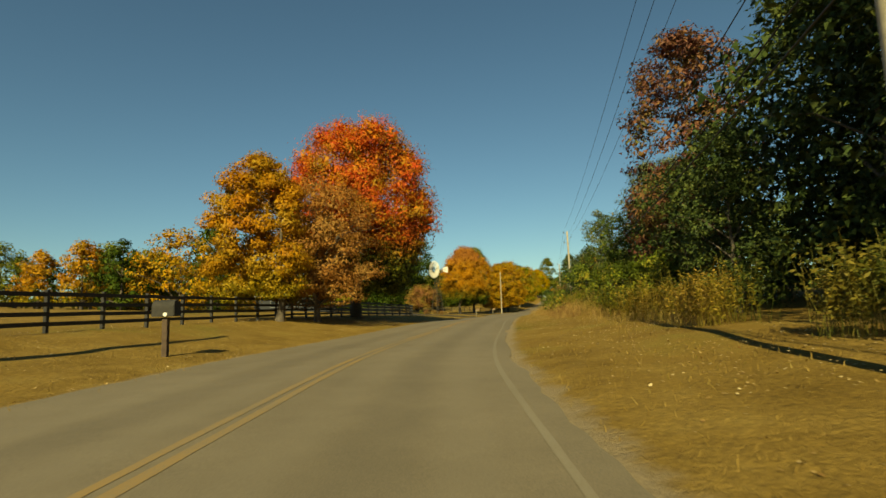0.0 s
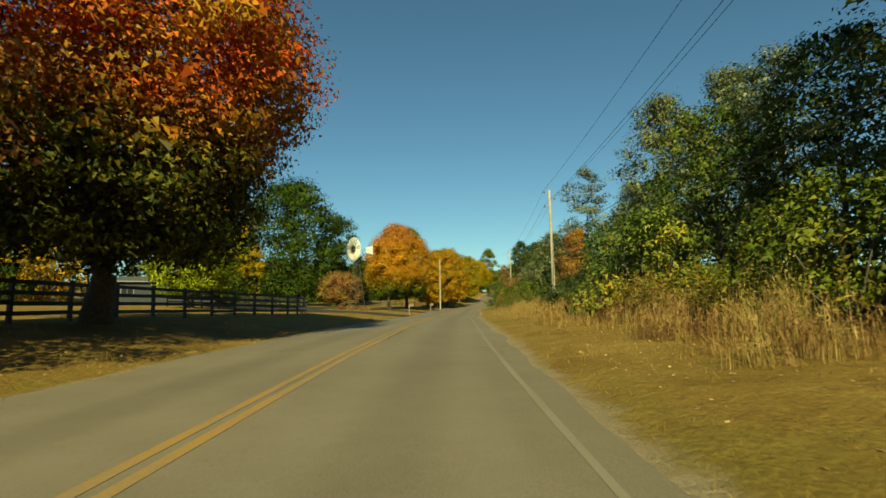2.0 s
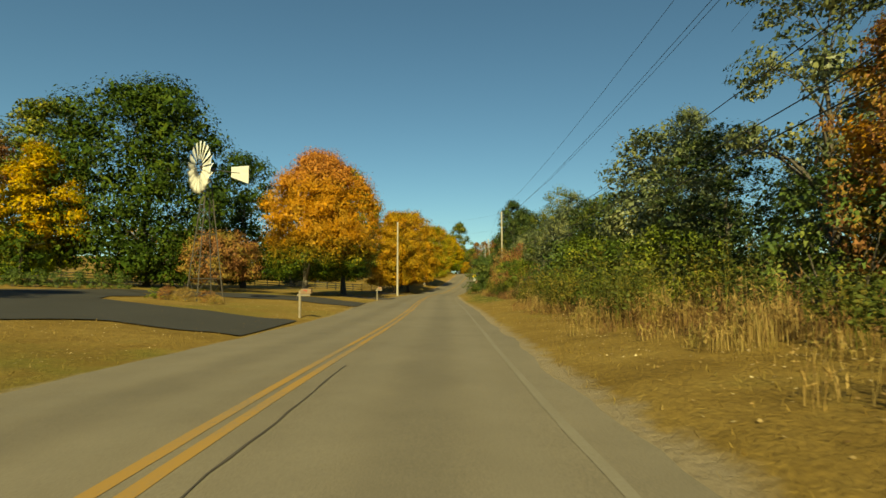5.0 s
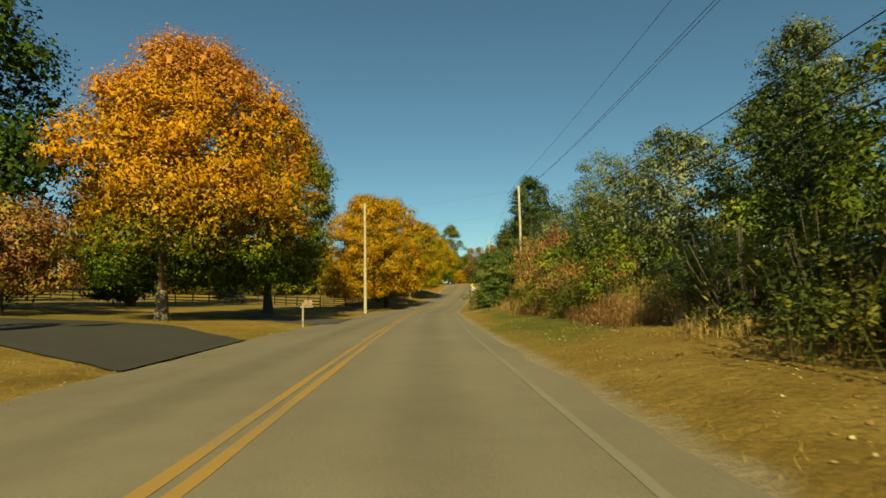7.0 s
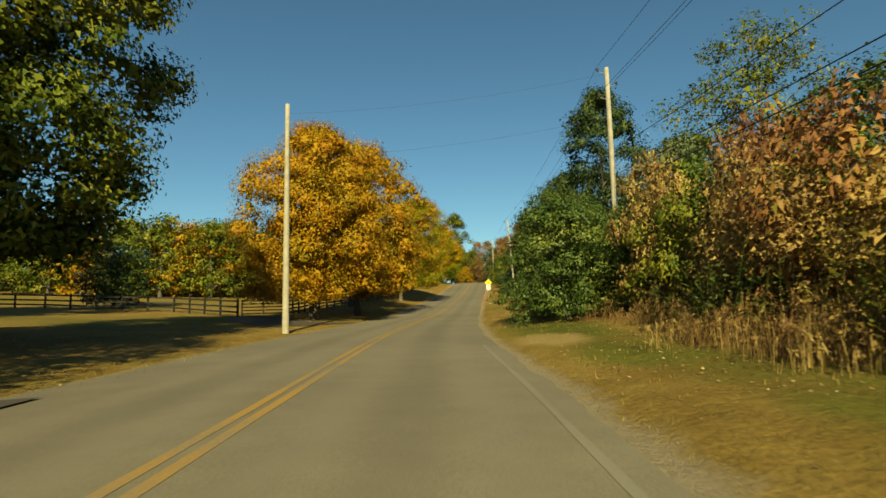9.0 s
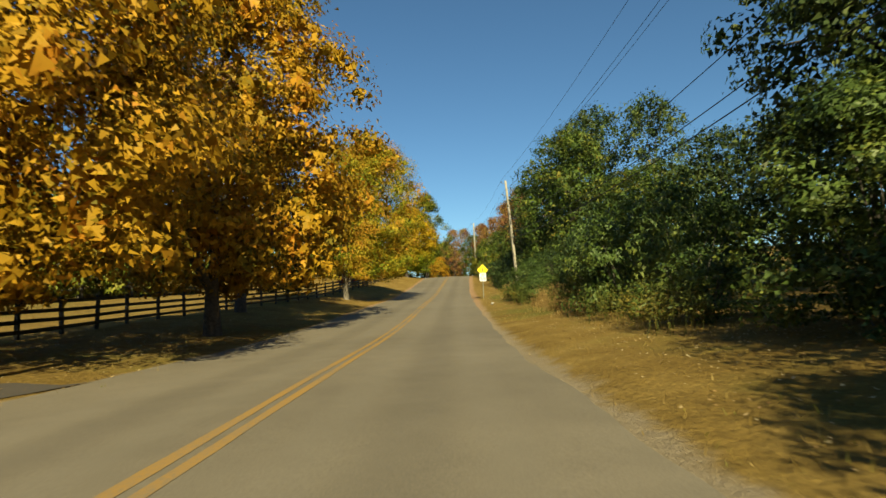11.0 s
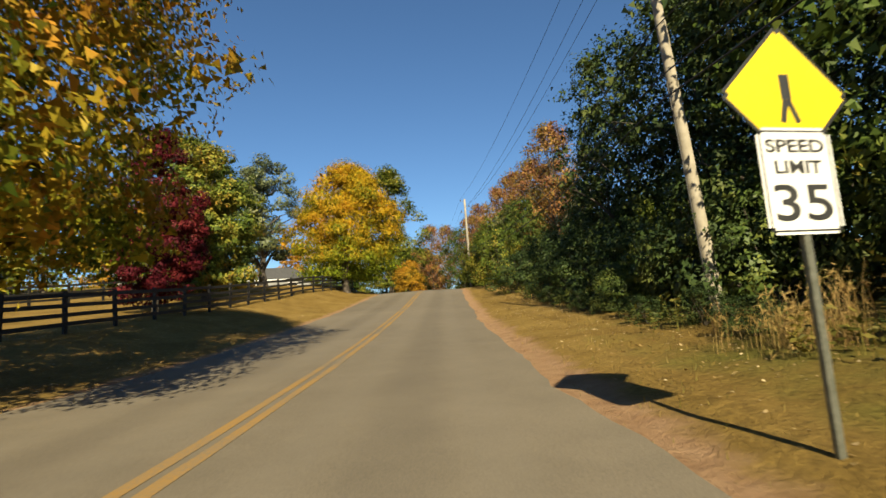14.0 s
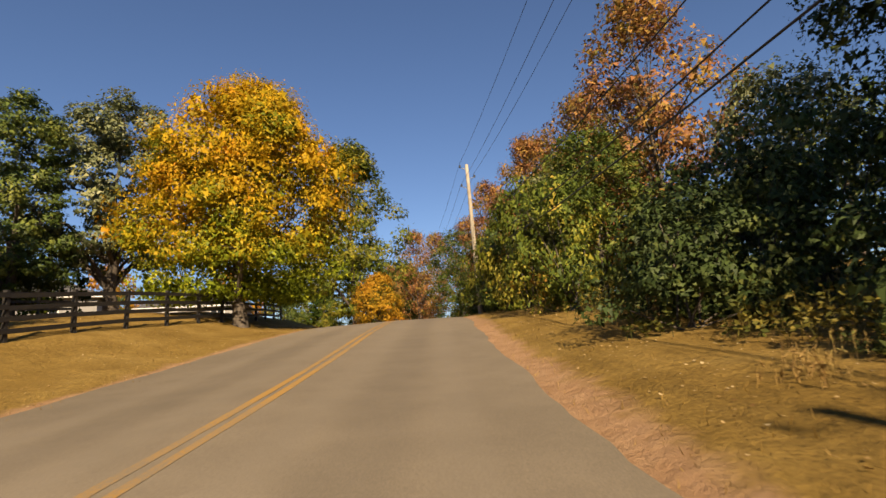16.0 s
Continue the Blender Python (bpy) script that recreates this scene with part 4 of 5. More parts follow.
def sumac(x, y, h, rad, label, stems=26, seed=1):
    """Shrub of leaning stems, each with a whorl of drooping fronds of paired leaflets."""
    top = thing("sumac_shrub", x, y, gz(x, y), label, "bush")
    r = np.random.default_rng(seed)
    verts, faces, leaf, soft = [], [], [], []
    for _ in range(stems):
        w, reach = r.uniform(0, 2 * math.pi), rad * math.sqrt(r.random())
        tip = np.array([math.cos(w) * reach, math.sin(w) * reach, h * (1 - 0.45 * (reach / rad) ** 2) * r.uniform(0.55, 1.0)])
        foot = np.array([tip[0] * 0.3, tip[1] * 0.3, -0.1])
        bough(verts, faces, foot, tip, 0.022, 0.010, 5)
        for _ in range(13):
            a, ln = r.uniform(0, 2 * math.pi), r.uniform(0.35, 0.62)
            out = np.array([math.cos(a), math.sin(a), 0.0])
            side = np.array([-out[1], out[0], 0.0])
            start = tip - np.array([0, 0, r.uniform(0, 0.75)]) * min(1.0, tip[2] / 1.2)
            rise, fall = r.uniform(0.1, 0.5), r.uniform(0.5, 1.0)
            for f in np.linspace(0.2, 1.0, 9):
                p = start + out * ln * f + np.array([0, 0, ln * (rise * f - fall * f * f)])
                for sgn in (-1, 1):
                    b = 0.115 * (1.15 - 0.55 * abs(f - 0.5)) * r.uniform(0.8, 1.1)
                    d = (side * sgn + out * 0.45 + np.array([0, 0, -0.35 + r.normal(0, 0.1)])) * b
                    e = out * b * 0.15
                    leaf.append((p, p + d * 0.45 + e, p + d, p + d * 0.45 - e))
                    soft.append(out * 0.5 + np.array([0, 0, 0.8]) + r.normal(0, 0.2, 3))
    part("stem", mesh_of("stem", verts, faces, BARK), top)
    soft = np.array(soft)
    part("frond", quads("frond", np.array(leaf), MID_GREEN, soft / np.linalg.norm(soft, axis=1)[:, None]), top)
    return top


x, y = place(106.0, 9.6)
feathery = sumac(float(x), float(y), 2.9, 1.7, "green sumac shrub with feathery drooping leaves on the verge", seed=131)
for s, c, size, tall in ((108.3, 10.2, 1.05, 1.1), (103.6, 9.8, 0.95, 1.0), (110.6, 10.9, 0.9, 1.0), (107.0, 8.5, 0.6, 0.8), (101.2, 9.6, 0.9, 0.9)):
    x, y = place(s, c)
    again(feathery, float(x), float(y), size, tall, 70 * s)

# shrubs in front of the trees
shrub = [bush(13, 40, 3.0, 2.2, MIXED, "tangled green and yellow shrub at the wood's edge", 2600, 0.072, 81),
         bush(16.6, 60.5, 3.0, 2.2, GREEN, "green shrub at the wood's edge", 2600, 0.072, 82),
         bush(26, 118, 3.0, 2.2, RUSSET, "rust-coloured shrub at the wood's edge", 2600, 0.068, 83),
         bush(28, 130, 3.0, 2.2, OLIVE, "olive shrub at the wood's edge", 2600, 0.072, 84),
         bush(27.6, 143.9, 5.6, 2.8, GREEN, "large dense green shrub on the verge", 14000, 0.07, 85, 80)]
shrub.append(bush(38.3, 181.9, 2.7, 1.9, GREEN, "feathery green shrub on the verge", 9000, 0.045, 86, 40))
shrub.append(bush(29.6, 136.0, 3.0, 2.2, TAN, "tan and gold vine-covered shrub at the wood's edge", 4500, 0.055, 87, 40))
shrub.append(bush(50.5, 222.5, 2.8, 2.2, DARK, "dark green shrub in the wood's shade", 3200, 0.065, 88, 30))
SHRUBS = [(203, 9.4, 7, 1.1, 1.2), (208, 9.2, 7, 1.0, 1.1), (212.5, 9.0, 7, 1.0, 1.1), (216.5, 9.2, 7, 1.1, 1.2), (220, 9.4, 7, 1.0, 1.1), (225.5, 9.8, 7, 1.1, 1.2), (229, 10, 7, 1.0, 1.1), (61.5, 9.3, 7, 0.8, 0.9), (64.5, 10.8, 7, 0.9, 1.0), (63, 12.6, 7, 1.1, 1.2), (66.5, 12.2, 7, 1.0, 1.0), (27, 11, 3, 1, 1), (33, 10.8, 0, 1, 1), (38, 11, 3, 1.1, 1), (46, 9.4, 0, 1.2, 1.1), (50, 9.9, 1, 1.2, 1.3), (56, 11.4, 1, 1.2, 1.4), (62, 12.4, 0, 1, 1.2), (68, 13.2, 1, 1.1, 1.2), (73, 13.6, 2, 1, 1.2), (79, 11.6, 1, 1, 1.2),
          (85, 10, 3, 1, 1), (89, 9.5, 0, 1, 1), (94, 9.5, 3, 1.1, 1.1), (99, 9.5, 1, 1.1, 1.1), (104.5, 12, 3, 1.1, 1.1), (109.5, 12.4, 0, 1.1, 1.1), (114, 9.6, 3, 1, 1.1), (118, 8.6, 2, 0.9, 0.9), (122, 9, 0, 1.1, 1.1),
          (125, 8.9, 6, 1.0, 1.2), (128.5, 9.4, 6, 1.0, 1.1), (131.5, 9.4, 6, 0.9, 1.2), (134.5, 9.8, 6, 0.9, 1.2), (136, 11, 6, 1.1, 1.5), (138, 12.5, 2, 1.1, 2.0), (131.5, 9.9, 2, 1.0, 1.6), (133.5, 11.2, 0, 1.0, 1.4), (139, 10.6, 3, 1.0, 1.4), (141.5, 10.6, 6, 1.1, 1.9), (142, 12.4, 0, 1.2, 1.7), (145, 11.5, 3, 1.2, 1.3), (149.5, 9.4, 4, 0.95, 1.15), (146.5, 11.6, 4, 0.9, 1.1), (157, 9.5, 4, 0.85, 0.9), (162, 8.8, 1, 0.8, 0.8), (180.5, 7.7, 5, 0.8, 0.85), (186.5, 9.2, 5, 0.7, 0.8),
          (192, 10.8, 7, 1, 1.1), (197, 11.3, 7, 1.1, 1.2), (202, 10.3, 1, 1, 1.1), (206, 9.4, 1, 0.9, 1), (209, 10.8, 3, 1, 1.2), (213, 8.8, 1, 0.8, 0.9), (173, 9.5, 1, 1.1, 1.2), (168, 9, 1, 1.1, 1.3), (232, 7.3, 0, 1.2, 1.4), (238, 7, 3, 1.3, 1.6), (244, 7, 3, 1.2, 1.6), (250, 9, 0, 1.2, 1.3), (258, 9, 2, 1, 1), (247, 6.2, 3, 1.0, 1.7), (243, 6.6, 1, 1.1, 1.6), (252, 6, 1, 0.9, 1.5), (240, 7.2, 0, 1.0, 1.4), (255, 5.6, 3, 0.9, 1.4)]
SHRUBS += [(186, 12.3, 7, 1.3, 1.3), (189.5, 8.7, 7, 0.75, 0.6), (192.5, 9, 7, 0.8, 0.7), (187, 8.5, 5, 0.7, 0.55), (184.5, 7.4, 6, 0.6, 0.5), (195.5, 8.5, 5, 0.6, 0.7), (200, 13.3, 7, 1.4, 1.4), (204, 12.8, 1, 1.3, 1.3), (210, 13.3, 1, 1.4, 1.4), (215, 13.1, 1, 1.3, 1.3), 
           (227, 12.6, 1, 1.4, 1.3), (230, 11.1, 1, 1.2, 1.2), (195, 13.3, 7, 1.3, 1.3), (180, 11, 1, 1.3, 1.3), (175, 11.5, 1, 1.3, 1.3), (170, 12, 1, 1.3, 1.3)]
SHRUBS += [(198.5 + 1.9 * i, 7.5 + 0.25 * math.sin(2.3 * i), 7, 0.29 + 0.05 * math.sin(1.7 * i), 0.85) for i in range(12)] + [(206.3, 8.1, 5, 0.62, 0.9)]
for s, c, k, size, tall in SHRUBS:
    x, y = place(s, c)
    again(shrub[k], float(x), float(y), size, tall, 360 * r.random())
for i in range(12):                                     # hedge growth that closes the view past the crest
    again(shrub[(0, 1, 3)[i % 3]], 18 + 80 * i / 12 + r.normal(0, 1), 292 + r.normal(0, 3), 1.4, 1.3, 360 * r.random())


# planted bed before the windmill, clipped bushes by the house
for x, y, size, tall, k in ((-1.2, 100.2, 0.32, 0.8, 2), (-2.6, 101.0, 0.36, 0.8, 6), (-4.0, 102.2, 0.34, 0.9, 2), (-0.4, 98.8, 0.28, 0.7, 6), (-5.2, 103.6, 0.3, 0.8, 0)):
    again(shrub[k], x, y, size, tall, 90 * x, "low brown garden shrub in the planted bed")
for i in range(6):
    again(shrub[1], -21.5 + 1.5 * i, 118.5 + 0.6 * i, 0.5, 1.1, 50 * i, "clipped green garden bush beside the house")


# ---- utility poles and wires ----
def utility_pole(x, y, h, label, lean=(0, 0), arms=True):
    top = thing("utility_pole", x, y, gz(x, y), label, "utility pole", "utility poles")
    bm = bmesh.new()
    rings = []
    for i in range(8):
        z = -0.3 + (h + 0.3) * i / 7
        rings.append([bm.verts.new((lean[0] * z / h + (0.17 - 0.06 * i / 7) * math.cos(k * math.pi / 6), lean[1] * z / h + (0.17 - 0.06 * i / 7) * math.sin(k * math.pi / 6), z)) for k in range(12)])
    for lo, hi in zip(rings, rings[1:]):
        for k in range(12):
            bm.faces.new((lo[k], lo[(k + 1) % 12], hi[(k + 1) % 12], hi[k])).smooth = True
    bm.faces.new(rings[-1])
    part("shaft", (bm, POLE_WOOD), top)
    if arms:
        for z, side in ((h - 0.25, -1), (h - 1.6, -1), (h - 0.9, 1)):
            bm = bmesh.new()
            lx, ly = lean[0] * z / h, lean[1] * z / h
            tube(bm, (lx, ly, z - 0.12), (lx + side * 0.5, ly, z + 0.02), 0.025, 0.02, 6)
            b = part("bracket", (bm, STEEL), top)
            bm = bmesh.new()
            for k in range(3):
                tube(bm, (lx + side * 0.5, ly, z + 0.02 + k * 0.06), (lx + side * 0.5, ly, z + 0.06 + k * 0.06), 0.075, 0.05, 8)
            part("insulator", (bm, PORCELAIN), b)
        bm = bmesh.new()
        tube(bm, (lean[0] * 0.5 + 0.14, lean[1] * 0.5 - 0.13, 0.2), (lean[0] * 0.9 + 0.1, lean[1] * 0.9 - 0.1, h * 0.5), 0.018, 0.018, 6)
        part("conduit", (bm, WIRE), top)
    return top


POLES = [(0.5, -62.0, 11.3, (0, 0)), (5.2, 5.7, 11.3, (0, 0)), (17.3, 73.7, 11.0, (-0.1, 0)), (31.2, 145.4, 12.4, (0, 0)), (45.0, 200.0, 11.6, (-0.75, 0.2)), (55.9, 246.0, 10.2, (-0.1, 0)), (66, 292, 10.5, (0, 0))]
for x, y, h, lean in POLES:
    utility_pole(x, y, h, "weathered wooden utility pole with insulators and cables", lean)
utility_pole(15.15, 148.7, 11.5, "bare pale wooden service pole on the grass verge", (0.05, 0), False)
utility_pole(-11.4, 8.1, 8.5, "bare wooden service pole by the paddock fence", (0, 0), False)


def wire(a, b, sag, rad, label="black overhead cable strung between poles"):
    me = bpy.data.curves.new("overhead_cable", "CURVE")
    me.dimensions, me.bevel_depth, me.bevel_resolution = "3D", rad, 1
    sp = me.splines.new("POLY")
    n = 18
    sp.points.add(n)
    for i in range(n + 1):
        f = i / n
        p = Vector(a).lerp(Vector(b), f)
        sp.points[i].co = (p.x, p.y, p.z - 4 * sag * f * (1 - f), 1)
    me.materials.append(WIRE)
    tagged(new("overhead_cable", me), label, "cable", "overhead cables")


for (x0, y0, h0, l0), (x1, y1, h1, l1) in zip(POLES, POLES[1:]):
    z0, z1 = gz(x0, y0), gz(x1, y1)
    for dz, dx, sag, rad in ((0.05, -0.5, 0.9, 0.010), (-0.6, 0.5, 1.0, 0.010), (-1.4, -0.5, 1.0, 0.010), (-4.3, 0.12, 1.2, 0.015), (-5.6, 0.12, 1.1, 0.017), (-6.2, 0.12, 1.0, 0.02)):
        wire((x0 + l0[0] + dx, y0 + l0[1], z0 + h0 + dz), (x1 + l1[0] + dx, y1 + l1[1], z1 + h1 + dz), sag, rad)
for dz in (-0.3, -2.6):
    wire((31.2, 145.4, gz(31.2, 145.4) + 12.4 + dz), (15.2, 148.7, gz(15.15, 148.7) + 11.3 + dz), 0.4, 0.005)


# ---- board fences ----
def board_fence(points, boards, label, height=1.35, step=2.45):
    """Posts every step along a line of ground points, with boards on their road side."""
    pts = [Vector((x, y, 0)) for x, y in points]
    marks = []
    carry = 0.0
    for a, b in zip(pts, pts[1:]):
        d = (b - a).length
        k = carry
        while k < d:
            marks.append(a.lerp(b, k / d))
            k += step
        carry = k - d
    top = thing("board_fence", marks[0].x, marks[0].y, gz(marks[0].x, marks[0].y), label, "fence")
    base = Vector((marks[0].x, marks[0].y, gz(marks[0].x, marks[0].y)))
    r = np.random.default_rng(len(marks))
    bm = bmesh.new()
    box(bm, (-0.065, -0.065, -0.3), (0.065, 0.065, height + 0.06), 0.012)
    post_me = bpy.data.meshes.new("post")
    bm.to_mesh(post_me)
    bm.free()
    post_me.materials.append(FENCE_BLACK)
    bm = bmesh.new()
    box(bm, (0, -0.014, -0.07), (1, 0.014, 0.07), 0.004)
    board_me = bpy.data.meshes.new("board")
    bm.to_mesh(board_me)
    bm.free()
    board_me.materials.append(FENCE_BLACK)
    ground_at = [Vector((m.x, m.y, gz(m.x, m.y))) for m in marks]
    for g, nxt in zip(ground_at, ground_at[1:] + [None]):
        o = part("post", post_me, top)
        d = (nxt - g) if nxt else d
        o.matrix_basis = Matrix.Translation(g - base) @ pose(0, 0, 0, r.normal(0, 1), r.normal(0, 1), math.degrees(math.atan2(d.y, d.x)))
        if nxt is None:
            break
        side = Vector((d.y, -d.x, 0)).normalized() * 0.082
        for zb in boards:
            o = part("board", board_me, top)
            a = g + side + Vector((0, 0, zb + r.normal(0, 0.012))) - base
            b = nxt + side + Vector((0, 0, zb + r.normal(0, 0.012))) - base
            m = Matrix.Translation(a) @ (b - a).to_track_quat("X", "Z").to_matrix().to_4x4()
            o.matrix_basis = m @ Matrix.Diagonal(((b - a).length, 1, 1, 1))
    return top


FOUR, THREE = (0.28, 0.60, 0.92, 1.26), (0.36, 0.76, 1.2)
board_fence([(-15.5, -2), (-13.2, 18), (-11.9, 29), (-10.4, 40), (-8.4, 52), (-6.6, 60), (-4.8, 67), (-4.9, 74), (-8.5, 80), (-16, 86), (-24, 90)], FOUR, "black four-board paddock fence on square posts")
board_fence([(-40, 160), (-25, 172), (-9, 176), (4, 172), (10.4, 164.6)], THREE, "black three-board fence across the paddock")
board_fence([(13.6, 166.8), (15.0, 176), (18.0, 185), (21.3, 193), (24.2, 201), (27.0, 208), (29.8, 215), (33.0, 224), (36.6, 233), (39.6, 240), (42, 247), (44, 256)], FOUR, "black four-board paddock fence along the grass bank")
board_fence([(10, 214), (20, 226), (28, 238), (33, 250)], THREE, "black three-board fence across the upper paddock")

# ---- road sign ----
def road_sign(x, y, turn):
    top = thing("road_sign", x, y, gz(x, y), "yellow diamond warning sign above a white speed limit plate", "road sign", turn=turn)
    bm = bmesh.new()
    box(bm, (-0.03, -0.009, -0.3), (0.03, 0.012, 2.75), 0.004)
    box(bm, (-0.03, 0.012, -0.3), (-0.012, 0.03, 2.75))
    box(bm, (0.012, 0.012, -0.3), (0.03, 0.03, 2.75))
    part("post", (bm, GREEN_POST), top)
    w, h, z0 = 0.61, 0.76, 1.485
    bm = bmesh.new()
    box(bm, (-w / 2, -0.018, z0), (w / 2, -0.014, z0 + h))
    vert = [e for e in bm.edges if abs(e.verts[0].co.y - e.verts[1].co.y) > 0.003]
    bmesh.ops.bevel(bm, geom=vert, offset=0.05, segments=4, affect="EDGES")
    plate = part("speed_plate", (bm, SIGN_WHITE), top, "white speed limit plate")
    bm = bmesh.new()
    for a, b in (((-w / 2 + .02, z0 + .02), (w / 2 - .02, z0 + .032)), ((-w / 2 + .02, z0 + h - .032), (w / 2 - .02, z0 + h - .02)), ((-w / 2 + .02, z0 + .032), (-w / 2 + .032, z0 + h - .032)), ((w / 2 - .032, z0 + .032), (w / 2 - .02, z0 + h - .032))):
        box(bm, (a[0], -0.0205, a[1]), (b[0], -0.0175, b[1]))
    part("border", (bm, SIGN_BLACK), plate)
    for txt, zc, size, wide in (("SPEED", z0 + 0.583, 0.135, 0.48), ("LIMIT", z0 + 0.431, 0.135, 0.385), ("35", z0 + 0.10, 0.36, 0.46)):
        cu = bpy.data.curves.new("text", "FONT")
        cu.body, cu.size, cu.align_x, cu.extrude, cu.offset = txt, size, "CENTER", 0.001, 0.003
        tmp = bpy.data.objects.new("text", cu)
        me = bpy.data.meshes.new_from_object(tmp)
        bpy.data.objects.remove(tmp)
        xs = [q.co.x for q in me.vertices]
        f = wide / (max(xs) - min(xs))
        me.transform(Matrix.Translation((0, -0.0195, zc)) @ pose(0, 0, 0, 90) @ Matrix.Diagonal((f, 0.96 if txt != "35" else 1.0, 1, 1)))
        me.materials.clear()
        me.materials.append(SIGN_BLACK)
        part("lettering", me, plate)
    zc = z0 + h + 0.24

    def lozenge(q, y0, y1):
        b = bmesh.new()
        box(b, (-q, y0, -q), (q, y1, q))
        vert = [e for e in b.edges if abs(e.verts[0].co.y - e.verts[1].co.y) > (y1 - y0) / 2]
        bmesh.ops.bevel(b, geom=vert, offset=0.035, segments=4, affect="EDGES")
        bmesh.ops.rotate(b, verts=b.verts, matrix=Matrix.Rotation(math.pi / 4, 3, "Y"))
        bmesh.ops.translate(b, verts=b.verts, vec=(0, 0, zc))
        return b

    dia = part("warning_plate", (lozenge(0.385, -0.0125, -0.0095), SIGN_BLACK), top, "yellow diamond warning plate with a black border")
    part("warning_face", (lozenge(0.36, -0.0138, -0.0118), SIGN_YELLOW), dia)
    bm = bmesh.new()                                    # a plain symbol of three bars
    for (x0, zz0), (x1, zz1), wd in (((0, 0.16), (0.0, -0.03), 0.085), ((0.01, -0.03), (0.075, -0.2), 0.045), ((-0.01, -0.03), (-0.055, -0.2), 0.045)):
        p, q = Vector((x0, -0.0142, zc + zz0)), Vector((x1, -0.0142, zc + zz1))
        b2 = bmesh.new()
        box(b2, (0, -0.0015, -wd / 2), ((q - p).length, 0.0015, wd / 2))
        bmesh.ops.transform(b2, verts=b2.verts, matrix=Matrix.Translation(p) @ Matrix.Rotation(math.atan2(-(q.z - p.z), q.x - p.x), 4, "Y"))
        tmp = bpy.data.meshes.new("bar")
        b2.to_mesh(tmp)
        b2.free()
        bm.from_mesh(tmp)
        bpy.data.meshes.remove(tmp)
    part("symbol", (bm, SIGN_BLACK), dia)
    return top


road_sign(38.51, 192.54, -6)


# ---- windmill ----
def windmill(x, y, hub, turn):
    """A farm wind pump: its wheel faces local -x, its tail points along +x."""
    top = thing("windmill", x, y, gz(x, y), "old farm windmill with a cream wheel and tail", "windmill", turn=turn)
    for i in range(4):
        sx, sy = (1, 1, -1, -1)[i], (1, -1, 1, -1)[i]
        bm = bmesh.new()
        tube(bm, (sx * 0.85, sy * 0.85, -0.1), (sx * 0.12, sy * 0.12, hub - 0.3), 0.035, 0.03, 6)
        part("leg", (bm, RUSTY), top)
    for lev in range(1, 6):
        z = hub * lev / 6
        q = 0.85 + (0.12 - 0.85) * z / (hub - 0.3)
        z2 = hub * (lev - 1) / 6
        q2 = 0.85 + (0.12 - 0.85) * z2 / (hub - 0.3)
        bm = bmesh.new()
        ring = [(q, q), (q, -q), (-q, -q), (-q, q)]
        ring2 = [(q2, q2), (q2, -q2), (-q2, -q2), (-q2, q2)]
        for k in range(4):
            tube(bm, (*ring[k], z), (*ring[(k + 1) % 4], z), 0.018, 0.018, 5)
            tube(bm, (*ring2[k], z2), (*ring[(k + 1) % 4], z), 0.012, 0.012, 5)
        part("girt", (bm, RUSTY), top)
    bm = bmesh.new()
    tube(bm, (-0.45, 0, hub), (0.5, 0, hub), 0.14, 0.12, 10)
    tube(bm, (0.4, 0, hub), (2.2, 0, hub + 0.05), 0.035, 0.03, 6)
    tube(bm, (0.1, 0, hub - 0.5), (0.1, 0, hub), 0.09, 0.12, 8)
    part("gearbox", (bm, RUSTY), top)
    bm = bmesh.new()
    a = [bm.verts.new(v) for v in ((1.6, -0.012, hub - 0.32), (2.85, -0.012, hub - 0.58), (2.85, -0.012, hub + 0.7), (1.6, -0.012, hub + 0.38))]
    f = bm.faces.new(a)
    ext = bmesh.ops.extrude_face_region(bm, geom=[f])
    bmesh.ops.translate(bm, verts=[v for v in ext["geom"] if isinstance(v, bmesh.types.BMVert)], vec=(0, 0.024, 0))
    part("tail_vane", (bm, CREAM), top, "cream sheet-metal tail vane")
    bm = bmesh.new()
    for rad in (0.62, 1.45):
        for k in range(24):
            w0, w1 = 2 * math.pi * k / 24, 2 * math.pi * (k + 1) / 24
            tube(bm, (-0.5, rad * math.cos(w0), hub + rad * math.sin(w0)), (-0.5, rad * math.cos(w1), hub + rad * math.sin(w1)), 0.014, 0.014, 4)
    for k in range(6):
        w0 = 2 * math.pi * k / 6
        tube(bm, (-0.48, 0, hub), (-0.5, 1.45 * math.cos(w0), hub + 1.45 * math.sin(w0)), 0.016, 0.016, 5)
    wheel = part("wheel", (bm, RUSTY), top)
    bm = bmesh.new()
    rows = []
    for j in range(5):
        rad = 0.55 + 1.15 * j / 4
        half = 0.12 + 0.22 * j / 4
        rows.append([bm.verts.new((-0.5 - 0.07 * math.sin(math.pi * i / 4) + 0.2 * (i / 4 - 0.5), half * (2 * i / 4 - 1), rad)) for i in range(5)])
    for lo, hi in zip(rows, rows[1:]):
        for i in range(4):
            bm.faces.new((lo[i], lo[i + 1], hi[i + 1], hi[i])).smooth = True
    bmesh.ops.solidify(bm, geom=bm.faces[:], thickness=0.006)
    blade = bpy.data.meshes.new("blade")
    bm.to_mesh(blade)
    bm.free()
    blade.materials.append(CREAM)
    for k in range(18):
        o = part("blade", blade, wheel)
        o.matrix_basis = Matrix.Translation((0, 0, hub)) @ Matrix.Rotation(2 * math.pi * k / 18, 4, "X")
    return top


windmill(-1.9, 102.6, 8.65, 38)


